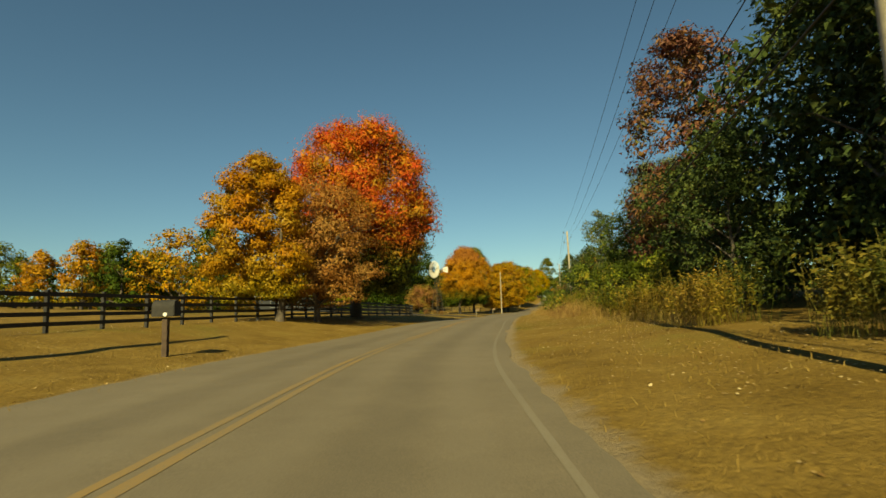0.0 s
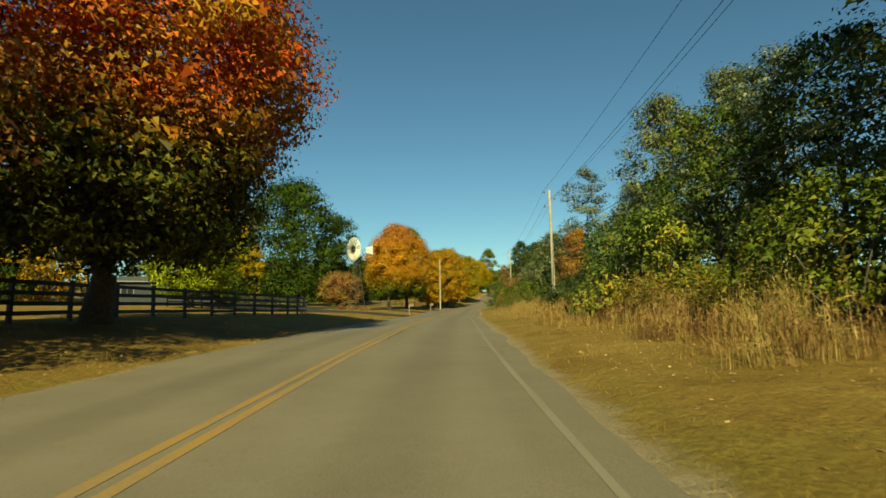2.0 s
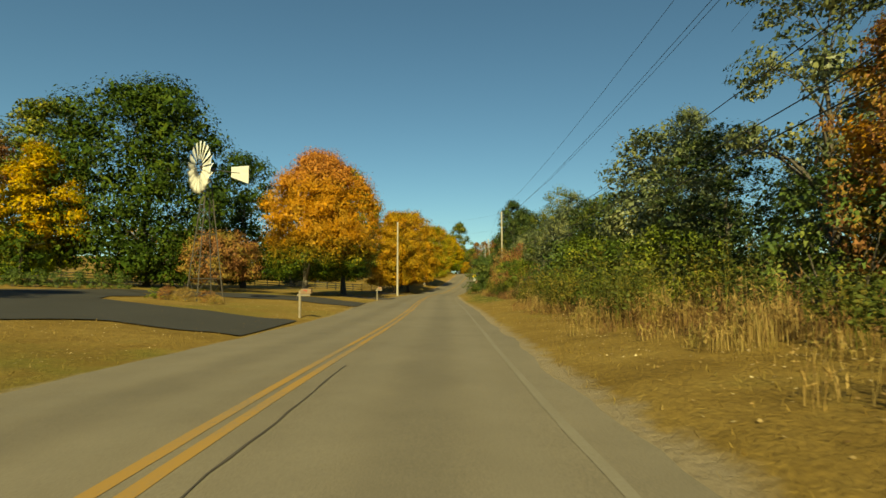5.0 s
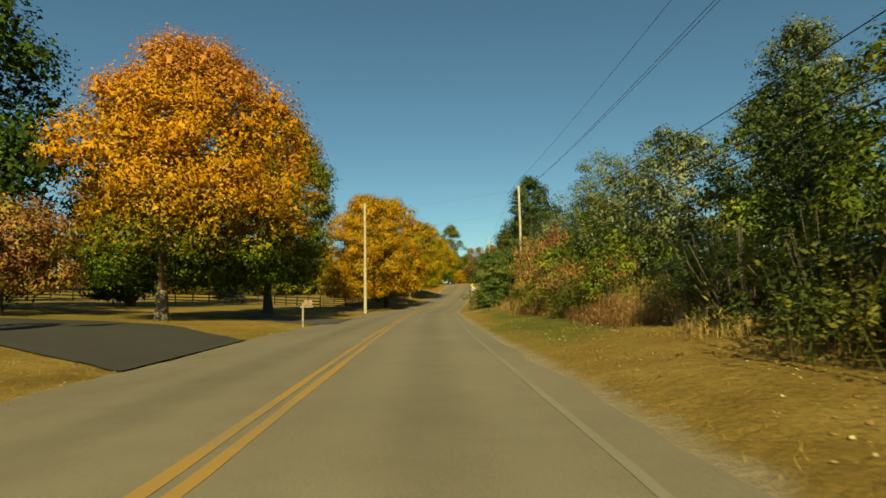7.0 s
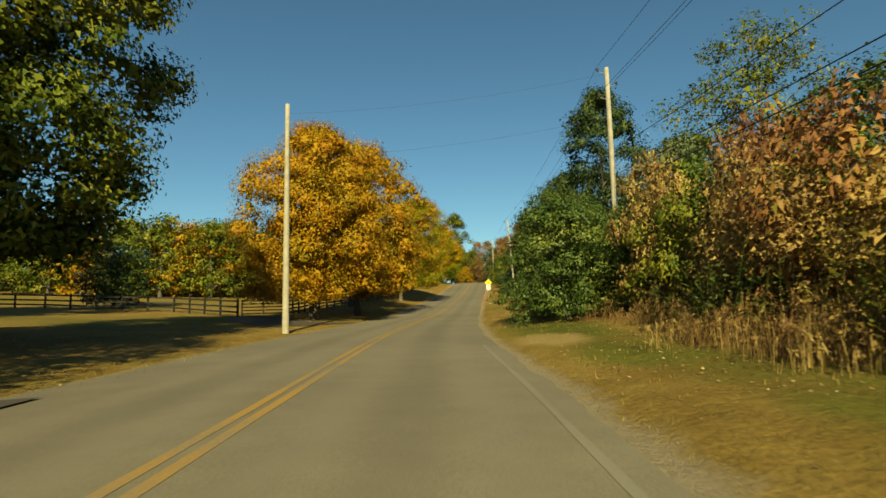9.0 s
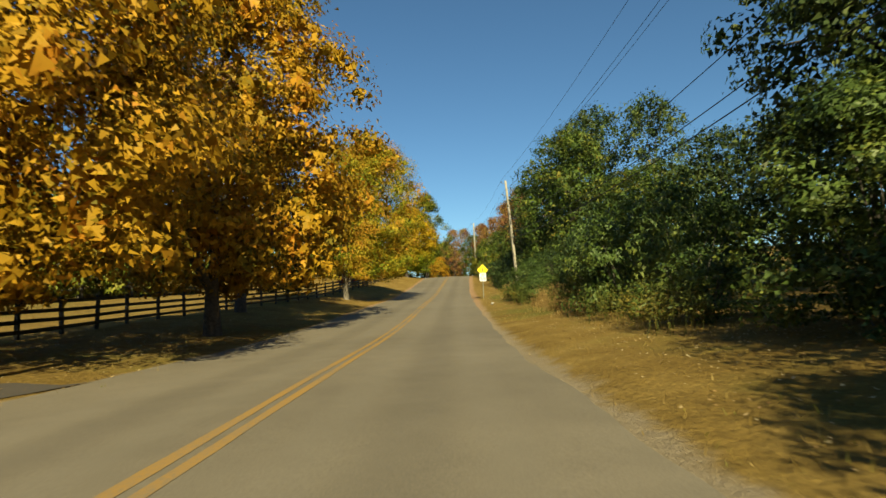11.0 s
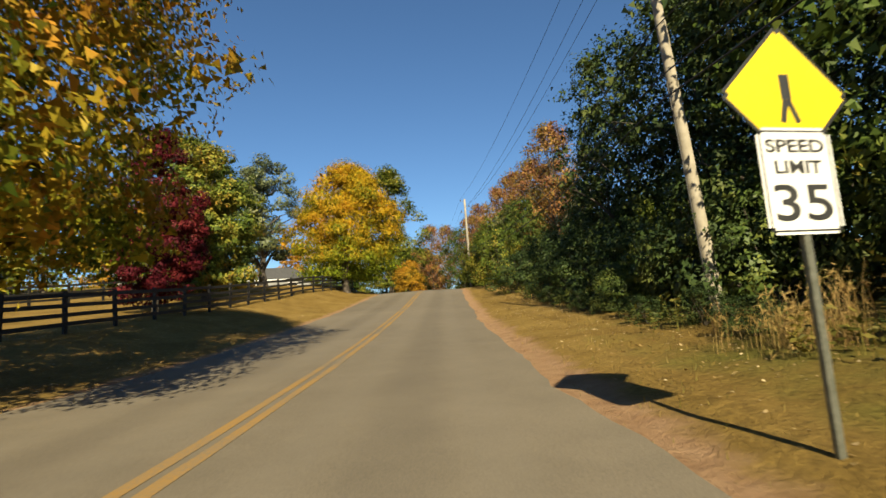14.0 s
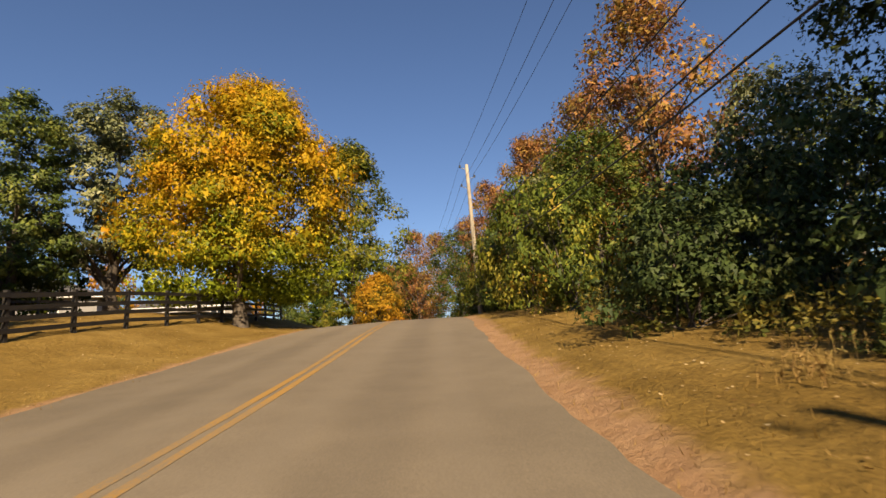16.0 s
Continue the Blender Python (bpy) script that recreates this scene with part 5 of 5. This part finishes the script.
# ---- houses ----
def house(x, y, turn, length, depth, wall, roof, wall_mat, label, openings, trim=WHITE_TRIM):
    """Long side along local x, front at -y. openings: (x0, x1, z0, z1) in the front."""
    top = thing("house", x, y, gz(x, y), label, "house", turn=turn)
    xs = sorted({-length / 2, length / 2, *(v for o in openings for v in o[:2])})
    zs = sorted({-0.5, wall, *(v for o in openings for v in o[2:])})
    bm = bmesh.new()
    for a, b in zip(xs, xs[1:]):
        for lo, hi in zip(zs, zs[1:]):
            if not any(o[0] <= a and b <= o[1] and o[2] <= lo and hi <= o[3] for o in openings):
                box(bm, (a, -depth / 2, lo), (b, -depth / 2 + 0.2, hi))
    bmesh.ops.remove_doubles(bm, verts=bm.verts, dist=0.001)
    part("front_wall", (bm, wall_mat), top)
    for n, lo, hi in (("back_wall", (-length / 2, depth / 2 - 0.2, -0.5), (length / 2, depth / 2, wall)), ("side_wall", (-length / 2, -depth / 2 + 0.2, -0.5), (-length / 2 + 0.2, depth / 2 - 0.2, wall)),
                      ("side_wall", (length / 2 - 0.2, -depth / 2 + 0.2, -0.5), (length / 2, depth / 2 - 0.2, wall))):
        bm = bmesh.new()
        box(bm, lo, hi)
        part(n, (bm, wall_mat), top)
    e, L, D = 0.5, length / 2, depth / 2
    bm = bmesh.new()
    base = [bm.verts.new(v) for v in ((-L - e, -D - e, wall), (L + e, -D - e, wall), (L + e, D + e, wall), (-L - e, D + e, wall))]
    ridge = [bm.verts.new(v) for v in ((-L + D * 0.8, 0, wall + roof), (L - D * 0.8, 0, wall + roof))]
    for f in ((base[0], base[1], ridge[1], ridge[0]), (base[2], base[3], ridge[0], ridge[1]), (base[1], base[2], ridge[1]), (base[3], base[0], ridge[0]), (base[3], base[2], base[1], base[0])):
        bm.faces.new(f)
    rf = part("roof", (bm, ROOFING), top)
    bm = bmesh.new()
    for a, b in (((-L - e - .02, -D - e - .03, wall - .16), (L + e + .02, -D - e, wall + .02)), ((-L - e - .02, D + e, wall - .16), (L + e + .02, D + e + .03, wall + .02)),
                 ((-L - e - .03, -D - e, wall - .16), (-L - e, D + e, wall + .02)), ((L + e, -D - e, wall - .16), (L + e + .03, D + e, wall + .02))):
        box(bm, a, b)
    part("fascia", (bm, trim), rf)
    for x0, x1, z0, z1 in openings:
        bm = bmesh.new()
        for a, b in (((x0 - .1, z1), (x1 + .1, z1 + .1)), ((x0 - .1, z0 - .1), (x1 + .1, z0)), ((x0 - .1, z0), (x0, z1)), ((x1, z0), (x1 + .1, z1)), (((x0 + x1) / 2 - .03, z0), ((x0 + x1) / 2 + .03, z1))):
            box(bm, (a[0], -D - .04, a[1]), (b[0], -D + .05, b[1]))
        w = part("window", (bm, trim), top)
        bm = bmesh.new()
        box(bm, (x0, -D + .06, z0), (x1, -D + .08, z1))
        part("pane", (bm, WINDOW_DARK), w)
    return top


house(-33.9, 115.2, 22, 15, 8, 3.2, 0.9, SHADED_SIDING, "low dark slate house with grey roof, siding and trim toned for shade", [(5.1, 6.6, 0.5, 2.5), (0.2, 1.6, 0.9, 2.2), (-4.5, -3.0, 0.9, 2.2)], SHADED_TRIM)
house(20, 276, 10, 13, 8, 2.8, 2.2, PALE_WALL, "pale bungalow with a grey shingle roof behind the fence", [(-4, -2.6, 0.9, 2.2), (2, 3.4, 0.9, 2.2)])
house(35, 284, -5, 11, 8, 2.8, 2.4, PALE_WALL, "pale house behind the yellow maple", [(-3, -1.6, 0.9, 2.2), (2, 3.4, 0.9, 2.2)])


# ---- drive: two mouths that join before the house ----
def loft(name, near, far, mat, lift, label):
    def along(pts, n):
        p = np.array(pts, float)
        d = np.concatenate([[0], np.cumsum(np.linalg.norm(np.diff(p, axis=0), axis=1))])
        t = np.linspace(0, d[-1], n)
        return np.stack([np.interp(t, d, p[:, 0]), np.interp(t, d, p[:, 1])], 1)
    a, b = along(near, 40), along(far, 40)
    w = np.linspace(0, 1, 26)[None, :, None]
    g = a[:, None] * (1 - w) + b[:, None] * w
    z = ground(g[..., 0], g[..., 1]) + lift
    k = np.arange(40 * 26).reshape(40, 26)
    f = np.stack([k[:-1, :-1], k[:-1, 1:], k[1:, 1:], k[1:, :-1]], -1).reshape(-1, 4)
    return tagged(new(name, mesh_of(name, np.concatenate([g, z[..., None]], -1).reshape(-1, 3), f.tolist(), mat, True)), label, "driveway", kind="structure")


loft("driveway", [(3.95, 82.8), (2.4, 83.6), (-0.6, 84.8), (-6.3, 81.9), (-15, 84)], [(5.0, 89.6), (3.4, 90.4), (0, 92.6), (-7, 100), (-17, 99)], DRIVE_MAT, 0.045, "dark asphalt drive from the road to the house")
loft("driveway", [(-7, 100), (-8, 104), (-6, 107)], [(-17, 99), (-17, 110), (-14, 121)], DRIVE_MAT, 0.05, "dark asphalt forecourt before the house")
loft("driveway", [(7.85, 104.7), (5.64, 107.0), (3.5, 108.9), (-2.5, 110.6), (-6, 108)], [(8.95, 112.8), (5.5, 118.2), (2.0, 121.0), (-4, 123), (-14, 121)], DRIVE_MAT, 0.045, "dark asphalt drive mouth beside the orange maple")
loft("driveway", [(12.1, 123.4), (10.4, 124.3), (6.0, 128.0)], [(13.2, 130.8), (10.6, 130.6), (7.3, 132.6)], PATCH_MAT, 0.03, "shaded asphalt drive mouth behind the mailbox")
loft("driveway", [(13.8, 152.3), (12.4, 154.0), (10.6, 158), (10.0, 163)], [(19.3, 160.0), (16.2, 160.2), (13.4, 162.5), (13.2, 166)], PATCH_MAT, 0.025, "dusty asphalt apron before the paddock gate")


# ---- mailboxes ----
def mailbox(x, y, turn, post_mat, box_mat, height, size, label, arm=True, flag=True, thick=0.05):
    """Post with a round-topped box; the box's door looks along local +x."""
    top = thing("mailbox", x, y, gz(x, y), label, "mailbox", turn=turn)
    bm = bmesh.new()
    box(bm, (-thick, -thick, -0.3), (thick, thick, height + (0.15 if arm else -0.02)), 0.008)
    part("post", (bm, post_mat), top)
    if arm:
        bm = bmesh.new()
        box(bm, (-0.14, -0.052, height - 0.10), (0.52, -0.012, height - 0.02), 0.006)
        part("arm", (bm, post_mat), top)
    L, W, H = size
    bm = bmesh.new()
    prof = [(-W / 2, 0), (W / 2, 0), (W / 2, H * 0.55)] + [(W / 2 * math.cos(q), H * 0.55 + H * 0.45 * math.sin(q)) for q in np.linspace(0.2, math.pi - 0.2, 9)] + [(-W / 2, H * 0.55)]
    x0 = 0.06 if arm else -L / 2
    ends = [[bm.verts.new((xx, p, height + q)) for p, q in prof] for xx in (x0, x0 + L)]
    bm.faces.new(ends[0][::-1])
    bm.faces.new(ends[1])
    for i in range(len(prof)):
        j = (i + 1) % len(prof)
        bm.faces.new((ends[0][i], ends[0][j], ends[1][j], ends[1][i]))
    b = part("box", (bm, box_mat), top)
    bm = bmesh.new()
    box(bm, (x0 + L + 0.001, -W / 2 + 0.01, height + 0.02), (x0 + L + 0.015, W / 2 - 0.01, height + H * 0.8), 0.004)
    part("door", (bm, box_mat), b)
    bm = bmesh.new()
    if flag:
        box(bm, (x0 + L * 0.55, -W / 2 - 0.02, height + H * 0.35), (x0 + L * 0.62, -W / 2 - 0.006, height + H * 0.75))
        box(bm, (x0 + L * 0.30, -W / 2 - 0.02, height + H * 0.62), (x0 + L * 0.55, -W / 2 - 0.006, height + H * 0.75))
        part("flag", (bm, RED_FLAG), b)
    else:
        tube(bm, (x0 + L * 0.62, -W / 2 - 0.012, height + H * 0.12), (x0 + L * 0.62, -W / 2 + 0.002, height + H * 0.12), 0.06, 0.06, 14)
        part("reflector", (bm, WHITE_TRIM), b)
    return top


mailbox(-8.5, 16.0, 0, DARK_WOOD, BOX_DARK, 1.2, (0.66, 0.42, 0.5), "large dark mailbox on a dark wooden post", False, False, 0.08)
mailbox(4.95, 91.6, -20, POST_WOOD, BOX_BROWN, 1.1, (0.5, 0.2, 0.24), "tan mailbox on a wooden post by the drive")
mailbox(10.35, 121.7, 0, POST_WOOD, BOX_BROWN, 1.12, (0.40, 0.22, 0.30), "brown mailbox on a pale wooden post by the road")


# ---- paddock gate ----
def gate(a, b):
    p, q = Vector((*a, gz(*a))), Vector((*b, gz(*b)))
    top = thing("paddock_gate", p.x, p.y, p.z, "weathered wooden paddock gate with five bars", "gate", turn=math.degrees(math.atan2(q.y - p.y, q.x - p.x)))
    L = (q - p).length
    for k in range(5):
        bm = bmesh.new()
        box(bm, (0, -0.015, 0.22 + 0.25 * k - 0.045), (L, 0.015, 0.22 + 0.25 * k + 0.045), 0.004)
        part("bar", (bm, POLE_WOOD), top)
    for xx in (0.05, L / 2, L - 0.05):
        bm = bmesh.new()
        box(bm, (xx - 0.05, -0.045, -0.15 if xx != L / 2 else 0.15), (xx + 0.05, -0.016, 1.36), 0.006)
        part("stile", (bm, POLE_WOOD), top)


gate((10.5, 164.7), (13.5, 166.7))

def field_stone(x, y, turn):
    """A rough stone lying half sunk in the grass."""
    r = np.random.default_rng(97)
    bm = bmesh.new()
    bmesh.ops.create_icosphere(bm, subdivisions=3, radius=1.0)
    dents = r.normal(0, 1, (9, 3))
    for v in bm.verts:
        k = 1 + 0.09 * sum(math.sin(2.3 * v.co.dot(Vector(d)) + 2 * i) for i, d in enumerate(dents[:4]))
        v.co = Vector((v.co.x * 0.14 * k, v.co.y * 0.1 * k, v.co.z * 0.085 * k))
    me = bpy.data.meshes.new("field_stone")
    bm.to_mesh(me)
    bm.free()
    me.materials.append(STONE)
    ob = new("field_stone", me)
    ob.matrix_world = pose(x, y, gz(x, y) + 0.045, 6, -5, turn)
    tagged(ob, "pale rough limestone lying in the verge grass", "stone")


field_stone(35.95, 183.4, 25)

# ---- tall weeds along the wood, mown grass, fallen leaves ----
def stalks(name, rows, mat, label, seed):
    """rows: station from, to, offset from, to, count, height from, to, droop."""
    r = np.random.default_rng(seed)
    out = []
    for s0, s1, c0, c1, n, h0, h1, wide in rows:
        clump_s, clump_c = r.uniform(s0, s1, max(3, n // 14)), r.uniform(c0, c1, max(3, n // 14))
        k = r.integers(0, len(clump_s), n)
        s, c = clump_s[k] + r.normal(0, 0.35, n), clump_c[k] + r.normal(0, 0.3, n)
        x, y = place(s, c)
        z = ground(x, y)
        h = r.uniform(h0, h1, n) * (0.8 + 0.4 * r.random(len(clump_s)))[k]
        lean = r.normal(0, 0.16, (n, 2)) * h[:, None]
        base = np.stack([x, y, z - 0.03], 1)
        tip = base + np.stack([lean[:, 0], lean[:, 1], h], 1)
        w = r.uniform(0, math.pi, n)
        side = np.stack([np.cos(w), np.sin(w), 0 * w], 1) * 0.006
        out.append(np.stack([base - side, base + side, tip + side * 0.5, tip - side * 0.5], 1))
        for j in range(14):
            f = r.uniform(0.2, 1.0, (n, 1)) ** 0.7
            p = base * (1 - f) + tip * f
            w = r.uniform(0, 2 * math.pi, n)
            ln = r.uniform(0.06, 0.17, (n, 1)) * wide
            d = np.stack([np.cos(w), np.sin(w), r.uniform(-0.5, 0.9, n)], 1) * ln
            e = np.cross(d, r.normal(0, 1, (n, 3)))
            e = e / (np.linalg.norm(e, axis=1)[:, None] + 1e-9) * ln * 0.24
            out.append(np.stack([p, p + d * 0.5 + e, p + d, p + d * 0.5 - e], 1))
    tagged(new(name, quads(name, np.concatenate(out), mat)), label, "weeds", kind="stuff")


stalks("golden_weeds", [(15, 34, 9.0, 10.8, 1150, 0.8, 1.6, 0.85), (34, 48, 8.0, 10.0, 300, 1.0, 1.8, 0.85), (112, 128, 7.6, 9.2, 380, 1.0, 1.8, 0.85), (182, 187, 6.6, 8.2, 60, 0.8, 1.5, 0.85)],
       WEED_GOLD, "golden green weeds going to seed below the trees", 96)
stalks("tall_weeds", [(6.3, 10.2, 9.2, 10.4, 260, 1.0, 1.7, 0.85), (14, 34, 9.2, 10.8, 170, 1.1, 1.9, 0.85), (38, 56, 8.0, 10.4, 400, 1.0, 1.9, 0.85), (56, 78, 8.2, 10.4, 420, 0.6, 1.2, 0.85), (78, 90, 7.0, 9.4, 480, 1.0, 2.0, 0.85), (88, 100, 6.7, 8.6, 600, 1.0, 2.0, 0.85), (100, 107, 7.0, 8.2, 90, 0.5, 1.0, 0.85), (113, 123, 7.2, 8.8, 380, 0.9, 1.8, 0.85), (123, 134, 7.8, 9.2, 160, 0.9, 1.8, 0.85),
                      (134, 150, 8.4, 10.2, 350, 0.7, 1.3, 0.85), (160, 173, 7.0, 9.0, 350, 0.6, 1.2, 0.85), (178, 192, 6.2, 8.0, 450, 0.5, 1.2, 0.85), (190, 225, 6.6, 8.4, 160, 0.3, 0.7, 0.85), (225, 255, 6.8, 8.8, 300, 0.5, 1.0, 0.85)],
       WEED_GREEN, "rank green and yellow weeds below the trees", 91)


def tussocks(name, rows, mat, label, seed):
    """rows: station from, to, offset from, to, tufts, blades a tuft, height from, to. Arching blades with seed heads."""
    r = np.random.default_rng(seed)
    out = []
    for s0, s1, c0, c1, n, m, h0, h1 in rows:
        ts, tc = r.uniform(s0, s1, n), r.uniform(c0, c1, n)
        near = r.integers(0, max(2, n // 9), n)
        hub_s, hub_c, hub_h = r.uniform(s0, s1, max(2, n // 9)), r.uniform(c0, c1, max(2, n // 9)), r.uniform(0.6, 1.1, max(2, n // 9))
        huddle = r.random(n) < 0.7
        ts, tc = np.where(huddle, hub_s[near] + r.normal(0, 0.55, n), ts), np.where(huddle, hub_c[near] + r.normal(0, 0.4, n), tc)
        th = r.uniform(h0, h1, n) * np.where(huddle, hub_h[near], 0.6) * (0.55 + 0.45 * np.clip((tc - c0) / (c1 - c0), 0, 1))
        k = np.repeat(np.arange(n), m)
        q = len(k)
        w = r.uniform(0, 2 * math.pi, q)
        rad = 0.32 * np.sqrt(r.random(q))
        s, c = ts[k] + rad * np.cos(w), tc[k] + rad * np.sin(w)
        x, y = place(s, c)
        base = np.stack([x, y, ground(x, y) - 0.03], 1)
        h = th[k] * r.uniform(0.35, 1.0, q)
        lean = h * np.abs(r.normal(0.22, 0.2, q))
        w = w + r.normal(0, 0.6, q)
        out_dir = np.stack([np.cos(w), np.sin(w), 0 * w], 1)
        up = np.array([0, 0, 1.0])
        mid = base + out_dir * (0.3 * lean)[:, None] + up * (0.6 * h)[:, None]
        tip = base + out_dir * lean[:, None] + up * (h * r.uniform(0.85, 1.0, q))[:, None]
        side = np.stack([-np.sin(w), np.cos(w), 0 * w], 1) * r.uniform(0.002, 0.0055, (q, 1))
        out.append(np.stack([base - side, base + side, mid + side, mid - side], 1))
        out.append(np.stack([mid - side, mid + side, tip + side * 0.3, tip - side * 0.3], 1))
        seeded = r.random(q) < 0.45
        for j in range(4):
            p = (tip + (mid - tip) * r.uniform(0, 0.35, (q, 1)))[seeded]
            d = r.normal(0, 1, p.shape) * np.array([0.03, 0.03, 0.045])
            e = np.cross(d, r.normal(0, 1, p.shape))
            e = e / (np.linalg.norm(e, axis=1)[:, None] + 1e-9) * 0.012
            out.append(np.stack([p - d, p + e, p + d, p - e], 1))
    tagged(new(name, quads(name, np.concatenate(out), mat)), label, "weeds", kind="stuff")


tussocks("dry_weeds", [(16, 34, 8.8, 10.4, 70, 20, 0.8, 1.5), (34, 46, 6.9, 9.4, 120, 22, 0.9, 1.7), (44, 56, 6.0, 8.8, 170, 26, 0.9, 1.9), (56, 61, 6.0, 7.4, 40, 22, 0.8, 1.4), (61, 70, 6.0, 8.4, 110, 26, 0.9, 1.6), (68, 96, 6.2, 8.8, 260, 22, 1.0, 1.9), (94, 106, 6.8, 8.2, 20, 20, 0.6, 1.1), (109.5, 115, 8.2, 9.2, 60, 26, 1.2, 2.0), (114, 124, 6.9, 8.6, 30, 22, 0.9, 1.6), (122, 134, 7.2, 9.0, 90, 26, 1.0, 1.9), (168, 174, 6.9, 8.6, 40, 20, 0.9, 1.5), (173, 180, 6.7, 8.6, 80, 24, 1.1, 2.0), (185.5, 191, 6.5, 8.0, 50, 22, 0.9, 1.7), (196.5, 200, 6.4, 7.8, 18, 20, 0.9, 1.7), (212, 250, 6.6, 8.4, 80, 20, 0.7, 1.4)],
         STRAW, "dry straw-coloured weeds and seed stalks below the trees", 92)
tussocks("brown_weeds", [(34, 62, 6.6, 9.4, 160, 24, 0.8, 1.5), (58, 96, 6.0, 8.6, 190, 24, 0.7, 1.5), (94, 106, 6.8, 8.2, 40, 22, 0.5, 1.0), (107.8, 112.5, 7.3, 8.7, 130, 28, 0.8, 1.5), (112, 124, 6.9, 8.6, 60, 22, 0.8, 1.4), (122, 133, 7.2, 9.0, 150, 26, 1.0, 1.9), (131, 141, 7.9, 9.6, 80, 24, 0.9, 1.7), (138, 150, 7.6, 9.4, 30, 20, 0.5, 0.9)],
         RUST_STRAW, "rust-brown dead weeds below the trees", 93)
r = np.random.default_rng(95)
n = 30000
c = np.where(r.random(n) < 0.6, r.uniform(3.85, 9.5, n), -r.uniform(3.75, 10.5, n))
s = r.uniform(2, 246, n)
x, y = place(s, c)
z = ground(x, y)
h = r.uniform(0.0, 0.075, n)
w = r.uniform(0, math.pi, n)
side = np.stack([np.cos(w), np.sin(w), 0 * w], 1) * r.uniform(0.004, 0.010, (n, 1))
base = np.stack([x, y, z - 0.02], 1)
tip = base + np.stack([r.normal(0, 0.03, n), r.normal(0, 0.03, n), h + 0.03], 1)
tagged(new("grass_blades", quads("grass_blades", np.stack([base - side, base + side, tip + side * 0.2, tip - side * 0.2], 1), GRASS_BLADES)), "short dry blades of mown verge grass", "grass", kind="stuff")
n = 34000
c = np.where(r.random(n) < 0.65, 4.4 + 6 * r.random(n) ** 0.7, -(4.4 + 8 * r.random(n)))
s = r.uniform(2, 246, n)
x, y = place(s, c)
pos = np.stack([x, y, ground(x, y) + 0.035], 1)
tagged(new("fallen_leaves", quads("fallen_leaves", leaves_at(pos, np.tile([0, 0, 2.5], (n, 1)), 0.026, r, corners=4), LITTER)), "pale fallen leaves scattered on the verges", "leaves", kind="stuff")
